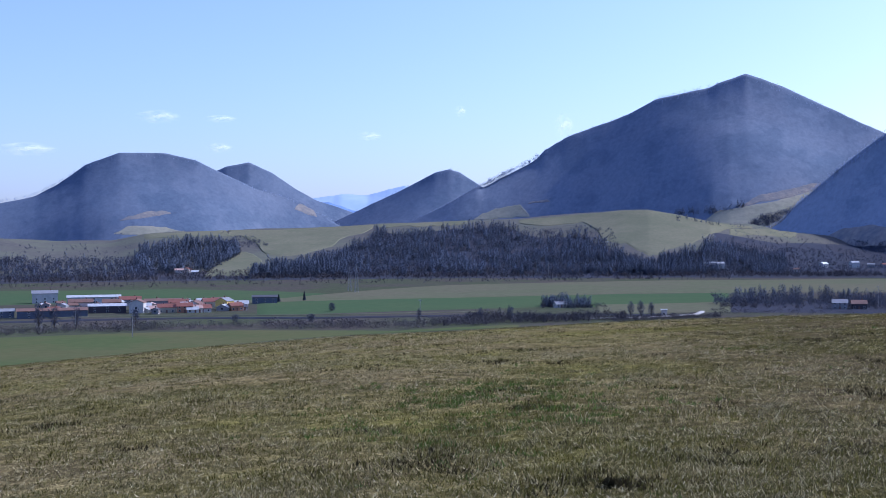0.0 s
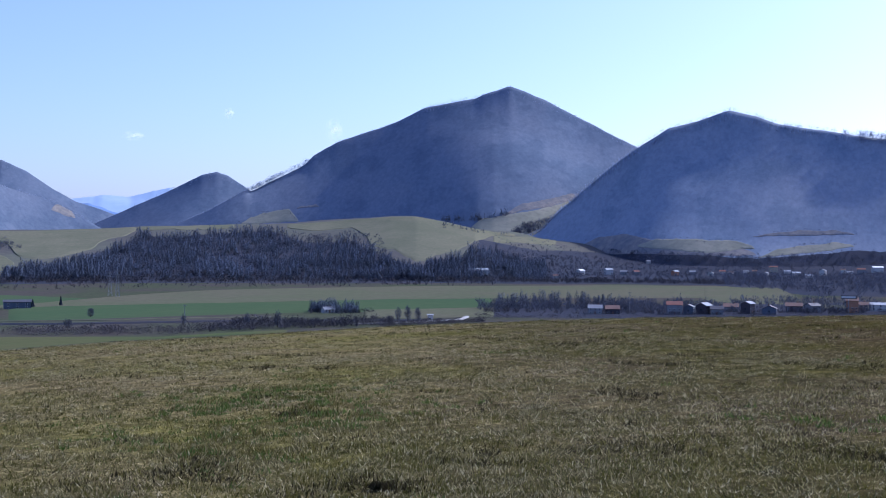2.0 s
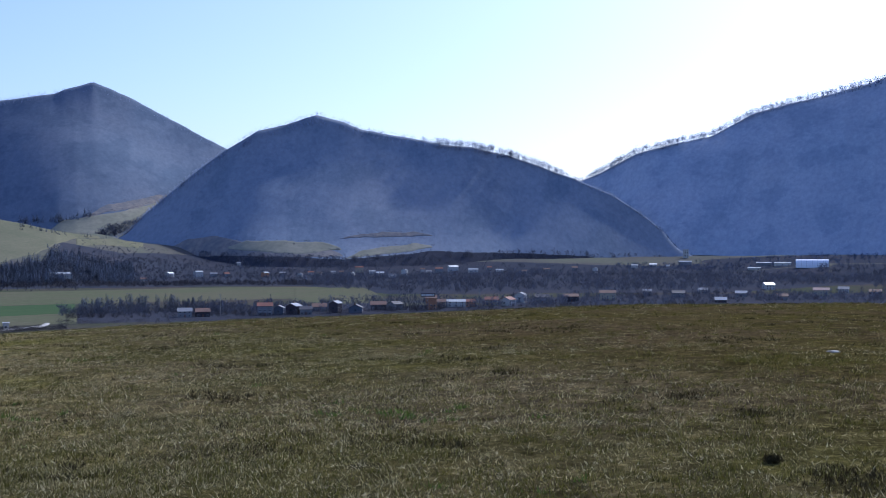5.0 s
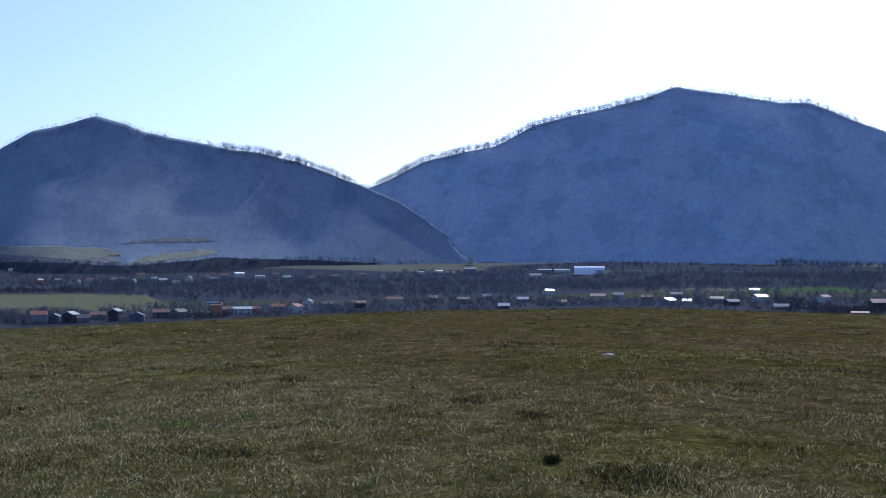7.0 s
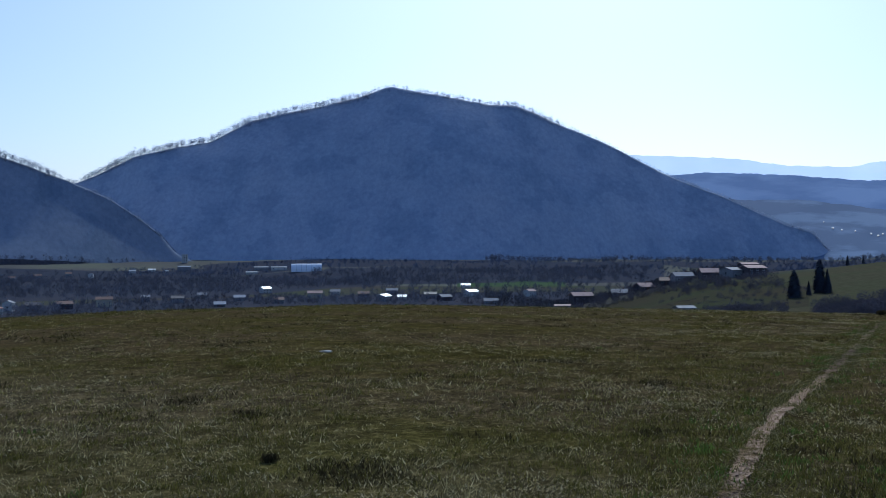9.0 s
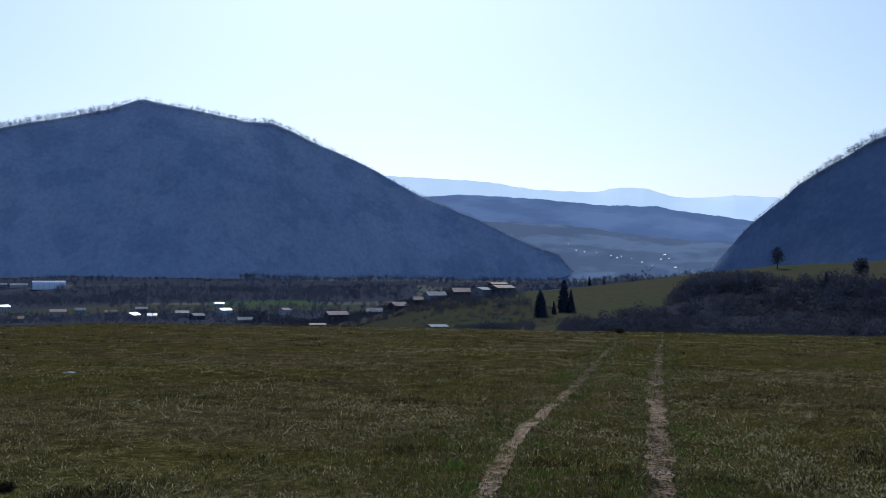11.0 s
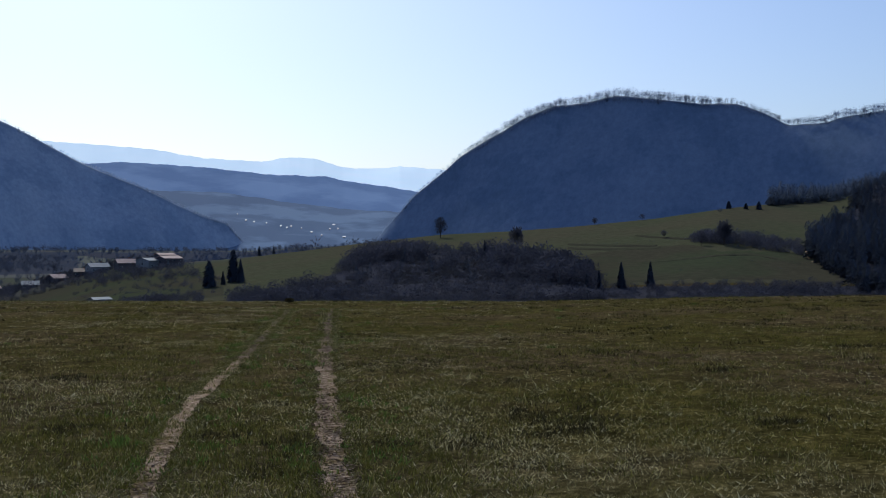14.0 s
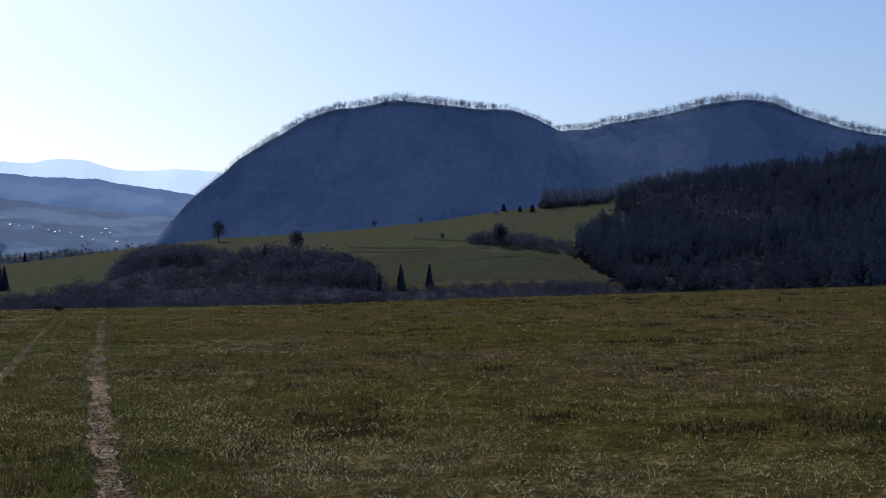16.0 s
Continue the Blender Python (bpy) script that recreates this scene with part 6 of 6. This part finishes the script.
# ---- grass of the near meadow ----
def tuft(seed, blades, height, lean, patch, width):
    """A small patch of thin leaning grass blades, in metres."""
    g = np.random.default_rng(seed)
    v, f = [], []
    for k in range(blades):
        a, q = g.uniform(0, 6.28), g.uniform(0, 6.28)
        ox, oy = g.normal(0, patch, 2)
        L, H = lean * g.uniform(0.2, 1.2), height * g.uniform(0.35, 1.15)
        w = width * g.uniform(0.7, 1.4)
        o = len(v)
        v += [(ox - w * math.sin(q), oy + w * math.cos(q), 0), (ox + w * math.sin(q), oy - w * math.cos(q), 0), (ox + L * math.cos(a), oy + L * math.sin(a), H)]
        f.append((o, o + 1, o + 2))
    return np.array(v, float), np.array(f)


def sow(name, count, temps, mat, label, seed, chooser, r0=5.5, r1=78.0, grow=0.02):
    g = np.random.default_rng(seed)
    a = np.radians(g.uniform(-25, 120, count))
    r = r0 * (r1 / r0) ** g.random(count)
    x, y = r * np.sin(a), r * np.cos(a)
    keep = g.random(count) < chooser(x, y) * np.clip(0.55 + 0.9 * fbm(x / 0.36 + seed, y / 0.36, 2) + 0.75 * fbm(x / 1.5 + seed, y / 1.5, 2), 0, 1.7)
    x, y, r = x[keep], y[keep], r[keep]
    gap = rut_gap(x, y)
    worn = 0.04 + 0.3 * fbm(x / 0.6 + 3, y / 0.6, 3)
    keep = (gap > 0.22) | (g.random(len(x)) < worn + 0.9 * (gap / 0.22) ** 2)
    x, y, r = x[keep], y[keep], r[keep]
    n = len(x)
    s = (0.7 + 0.6 * g.random(n)) * (1 + grow * r)
    pos = np.stack([x, y, ground_z(x, y) - 0.008], 1)
    for k, t in enumerate(temps):
        q = slice(k, None, len(temps))
        ss = s[q]
        me = scatter(name, t, pos[q], np.stack([ss, ss, ss], 1), g.uniform(0, 6.28, len(ss)), mat, tilt=0.2)
        tagged(new(name, me), label, "grass", kind="stuff")


def greenness(x, y):
    k = fbm(x / 4.5, y / 4.5, 4) * 0.6 + fbm(x / 22 + 9, y / 22, 2) * 0.5
    az = np.degrees(np.arctan2(x, y))
    r = np.hypot(x, y)
    k = k + 0.9 * np.exp(-((x - 0.6) ** 2 + ((y - 16) / 1.4) ** 2) / 6.0) + 0.75 * smooth(-rut_gap(x, y), -2.0, -0.5) + 0.3 * smooth(az, 58, 72) * (1 - smooth(az, 83, 91)) + 0.3 * (1 - smooth(az, 22, 50)) - 0.15
    return np.clip(0.42 + 0.6 * k, 0.1, 0.95)


def thin_far(x, y):
    """The crest towards the valley is browner and shorter."""
    r, az = np.hypot(x, y), np.degrees(np.arctan2(x, y))
    return 1 - 0.72 * smooth(r, 9, 32) * smooth(az, 30, 46) - 0.55 * smooth(r, 16, 42) * smooth(az, -8, 4) * (1 - smooth(az, 30, 46))


def straw_share(x, y):
    az = np.degrees(np.arctan2(x, y))
    # More straw on the left; azimuth shares also copy side-lit and back-lit brightness.
    return thin_far(x, y) * (1 + 0.7 * (1 - smooth(az, 14, 34)) * smooth(az, -24, -4)) * (1 - 0.7 * greenness(x, y)) * (1 - 0.45 * smooth(az, 22, 42)) * (1 - 0.6 * smooth(az, 84, 96))


sow("dry_grass", 105000, [tuft(s, 12, 0.028, 0.034, 0.065, 0.0046) for s in range(6)], STRAW, "short dry straw-coloured meadow grass", 71, straw_share)
sow("green_grass", 80000, [tuft(s + 10, 13, 0.042, 0.028, 0.05, 0.0034) for s in range(6)], BLADE, "short fresh green meadow grass", 72, greenness)


def tussocky(x, y):
    """Where last year's grass stands in bleached tussocks."""
    return straw_share(x, y) * np.clip(0.2 + 1.1 * fbm(x / 2.3 + 41, y / 2.3, 3), 0, 1) * (1 - 0.6 * smooth(-rut_gap(x, y), -1.2, -0.3))


sow("dry_tussock", 34000, [tuft(s + 120, 26, 0.05, 0.05, 0.06, 0.0036) for s in range(6)], STRAW, "bleached tussocks of last year's grass", 76, tussocky, r1=40.0, grow=0.008)
sow("green_tussock", 22000, [tuft(s + 140, 20, 0.06, 0.04, 0.045, 0.0034) for s in range(5)], BLADE, "taller green tufts of meadow grass", 79, lambda x, y: greenness(x, y) * 0.6, r1=40.0, grow=0.008)


def rut_grass(seed, count):
    """Grass and straw creeping into the wheel ruts."""
    g = np.random.default_rng(seed)
    for mat, temps, name, label, share in ((STRAW, [tuft(s + 200, 8, 0.025, 0.06, 0.03, 0.003) for s in range(3)], "dry_grass", "dry grass creeping into the wheel ruts", 0.5),
                                           (BLADE, [tuft(s + 210, 8, 0.035, 0.03, 0.025, 0.003) for s in range(3)], "green_grass", "green grass creeping into the wheel ruts", 0.5)):
        for j, line in enumerate(RUTS):
            p = np.array(line)
            t = (len(p) - 1.001) * g.random(count) ** 1.6
            i = t.astype(int)
            x, y = (p[i] + (p[i + 1] - p[i]) * (t - i)[:, None]).T
            off = g.choice([-1, 1], count) * np.abs(g.normal(0.12, 0.07, count))
            ax = np.stack([-(p[i + 1] - p[i])[:, 1], (p[i + 1] - p[i])[:, 0]], 1)
            ax /= np.linalg.norm(ax, axis=1)[:, None]
            x, y = x + off * ax[:, 0], y + off * ax[:, 1]
            keep = fbm(x / 0.5 + 3, y / 0.5 + j * 9, 3) + np.abs(off) * 4 + (0.35 if j == 0 else 0.05) > 0.45
            x, y = x[keep], y[keep]
            n = len(x)
            s = (0.6 + 0.6 * g.random(n)) * (1 + 0.02 * np.hypot(x, y))
            pos = np.stack([x, y, ground_z(x, y)], 1)
            k = j % len(temps)
            tagged(new(name, scatter(name, temps[k], pos, np.stack([s, s, s], 1), g.uniform(0, 6.28, n), mat, tilt=0.2)), label, "grass", kind="stuff")


rut_grass(91, 2600)


def rut_crumbs(seed, count):
    """Loose dirt spilling over the soft edges of the wheel ruts."""
    g = np.random.default_rng(seed)
    ring = [(math.cos(q) * (0.7 + 0.5 * g.random()), math.sin(q) * (0.7 + 0.5 * g.random()), 0.0) for q in np.linspace(0, 2 * math.pi, 6, endpoint=False)]
    clod = (np.array([(0, 0, 0.35)] + ring), np.array([(0, 1 + i, 1 + (i + 1) % 6) for i in range(6)]))
    for j, line in enumerate(RUTS):
        p = np.array(line)
        t = (len(p) - 1.001) * g.random(count) ** 1.25
        i = t.astype(int)
        x, y = (p[i] + (p[i + 1] - p[i]) * (t - i)[:, None]).T
        bare = 0.55 + 0.75 * fbm(t * 0.16 + 7 * j, t * 0, 3)
        off = g.normal(0, 0.11, count)
        ax = np.stack([-(p[i + 1] - p[i])[:, 1], (p[i + 1] - p[i])[:, 0]], 1)
        ax /= np.linalg.norm(ax, axis=1)[:, None]
        x, y = x + off * ax[:, 0], y + off * ax[:, 1]
        keep = g.random(count) < np.clip(bare + (0.25 if j else 0.0), 0.08, 1)
        x, y = x[keep], y[keep]
        n = len(x)
        s = g.uniform(0.004, 0.013, n) * (1 + 0.02 * np.hypot(x, y))
        pos = np.stack([x, y, ground_z(x, y) + 0.012], 1)
        ob = new("loose_dirt", scatter("loose_dirt", clod, pos, np.stack([s * 1.3, s * 1.3, s * 0.5], 1), g.uniform(0, 6.28, n), CRUMB, tilt=0))
        tagged(ob, "loose pale dirt along a wheel rut", "dirt", kind="stuff")


rut_crumbs(95, 8500)


def clover(x, y):
    spot_ = 1.6 * np.exp(-((x - 0.55) ** 2 / 2.2 + (y - 16) ** 2 / 9.0)) + 0.7 * np.exp(-((x - 6.2) ** 2 / 0.5 + (y - 11.2) ** 2 / 0.5))
    side = 0.75 * smooth(-rut_gap(x, y), -0.9, -0.2) * np.clip(0.5 + fbm(x / 1.3 + 8, y / 1.3, 3), 0, 1)
    bits = 0.5 * np.clip(fbm(x / 1.6 + 60, y / 1.6, 3) - 0.5, 0, 1)
    return np.clip(spot_ * (0.6 + 0.8 * fbm(x / 0.6, y / 0.6, 3)) * 1.5 + side + bits, 0, 0.95)


sow("clover", 52000, [tuft(s + 80, 16, 0.05, 0.035, 0.05, 0.006) for s in range(4)], CLOVER, "fresh bright green clover and young grass", 75, clover)


def litter(x, y):
    az = np.degrees(np.arctan2(x, y))
    return thin_far(x, y) * np.clip(0.35 + 0.9 * fbm(x / 3.1 + 77, y / 3.1, 3), 0.03, 0.9) * (1.25 - 0.5 * smooth(az, 15, 40)) * (1 + 4.8 * smooth(az, 56, 68) * (1 - smooth(az, 83, 91))) * (1 - 0.1 * smooth(az, 84, 96)) * (1 - 0.25 * greenness(x, y))


sow("straw_litter", 170000, [tuft(s + 50, 6, 0.02, 0.034, 0.07, 0.0042) for s in range(4)], LITTER_STRAW, "pale broken straw lying in the grass", 74, litter)


def withered(x, y):
    return np.clip((fbm(x / 1.1 + 31, y / 1.1, 3) - 0.25 + 0.2 * smooth(np.degrees(np.arctan2(x, y)), 82, 94)) * 1.6, 0, 0.9)


# Besides real weeds, many dark tufts stand in for shadows between the grass.
sow("weeds_and_shade_tufts", 110000, [tuft(s + 30, 11, 0.04, 0.03, 0.05, 0.006) for s in range(3)], WITHERED, "dark withered weeds and shade-dark tufts among the grass", 73, withered)


def weed(az, r, h, label, seed):
    e = root("weed_clump", az, r, 0, label, "weed")
    g = np.random.default_rng(seed)
    v, f = [], []
    for k in range(170):
        a, L = g.uniform(0, 6.28), h * g.uniform(0.3, 0.75)
        c, s, H, w = math.cos(a), math.sin(a), h * g.uniform(0.2, 0.9), h * 0.04
        o = len(v)
        b = g.normal(0, h * 0.22, 2)
        v += [(b[0] - w * s, b[1] + w * c, 0), (b[0] + w * s, b[1] - w * c, 0), (b[0] + L * c * 0.6, b[1] + L * s * 0.6, H), (b[0] + L * c, b[1] + L * s, H * 0.7)]
        f += [(o, o + 1, o + 2), (o + 1, o + 3, o + 2)]
    part_mesh("leaves", mesh_from("leaves", v, f, WITHERED), e, "dark withered leaves")


weed(8.25, meadow_at(8.25, 11.85), 0.085, "dark withered weed clump in the dry grass", 1)
weed(12.2, 7.75, 0.1, "low dark weed clump in dry grass", 3)
weed(15.8, 7.6, 0.1, "small dark weed clump in dry grass", 4)
weed(76.65, 59.0, 0.28, "dark weed clump at the end of the track", 5)
weed(47.4, meadow_at(47.4, 10.12), 0.085, "dark withered weed clump in short grass", 2)


def stone(az, r, size, seed, label="small pale flat stone lying in the grass"):
    p = at(az, r)
    g = np.random.default_rng(seed)
    bm = bmesh.new()
    bmesh.ops.create_icosphere(bm, subdivisions=2, radius=1.0)
    for q in bm.verts:
        q.co = Vector((q.co.x * size * g.uniform(0.85, 1.15), q.co.y * size * 0.7 * g.uniform(0.85, 1.15), q.co.z * size * 0.3))
    me = bpy.data.meshes.new("stone")
    bm.to_mesh(me)
    bm.free()
    me.materials.append(STONE)
    ob = new("stone", me)
    ob.matrix_world = Matrix.Translation(p + Vector((0, 0, size * 0.15))) @ pose(0, 0, 0, 4, 3, -az)
    tagged(ob, label, "stone")


stone(50.2, meadow_at(50.2, 4.92), 0.085, 1)
stone(49.95, meadow_at(49.95, 4.9), 0.05, 2)


def cloud(az, el, w, h, seed):
    """A small bulged disc of vapour, turned to the camera, high over the far hills."""
    d = 4600.0
    rings, spokes = 8, 28
    v = [(0, -0.3, 0)] + [(k / rings * math.cos(a), -0.3 * (1 - (k / rings) ** 2), k / rings * math.sin(a)) for k in range(1, rings + 1) for a in np.linspace(0, 2 * math.pi, spokes, endpoint=False)]
    f = [(0, 1 + i, 1 + (i + 1) % spokes) for i in range(spokes)]
    for k in range(rings - 1):
        a, b = 1 + k * spokes, 1 + (k + 1) * spokes
        for i in range(spokes):
            n = (i + 1) % spokes
            f += [(a + i, b + i, b + n), (a + i, b + n, a + n)]
    me = mesh_from("cloud", v, f, VAPOUR, smooth_shade=True)
    ob = new("cloud", me)
    ob.matrix_world = Matrix.Translation(heading(az, el) * d) @ pose(0, 0, 0, 0, 0, -az) @ Matrix.Diagonal((w * d / 115, 60, h * d / 115, 1))
    tagged(ob, "small thin white cloud over the mountains", "cloud", kind="structure")


for q in [(-13.8, 6.15, 2.2, 0.7), (-10.85, 6.1, 1.7, 0.4), (-19.8, 4.5, 2.9, 0.7), (-10.9, 4.7, 1.3, 0.5), (6.0, 5.75, 1.0, 1.3), (0.9, 6.5, 0.6, 0.6), (-3.6, 5.3, 1.2, 0.5)]:
    cloud(*q, 1)
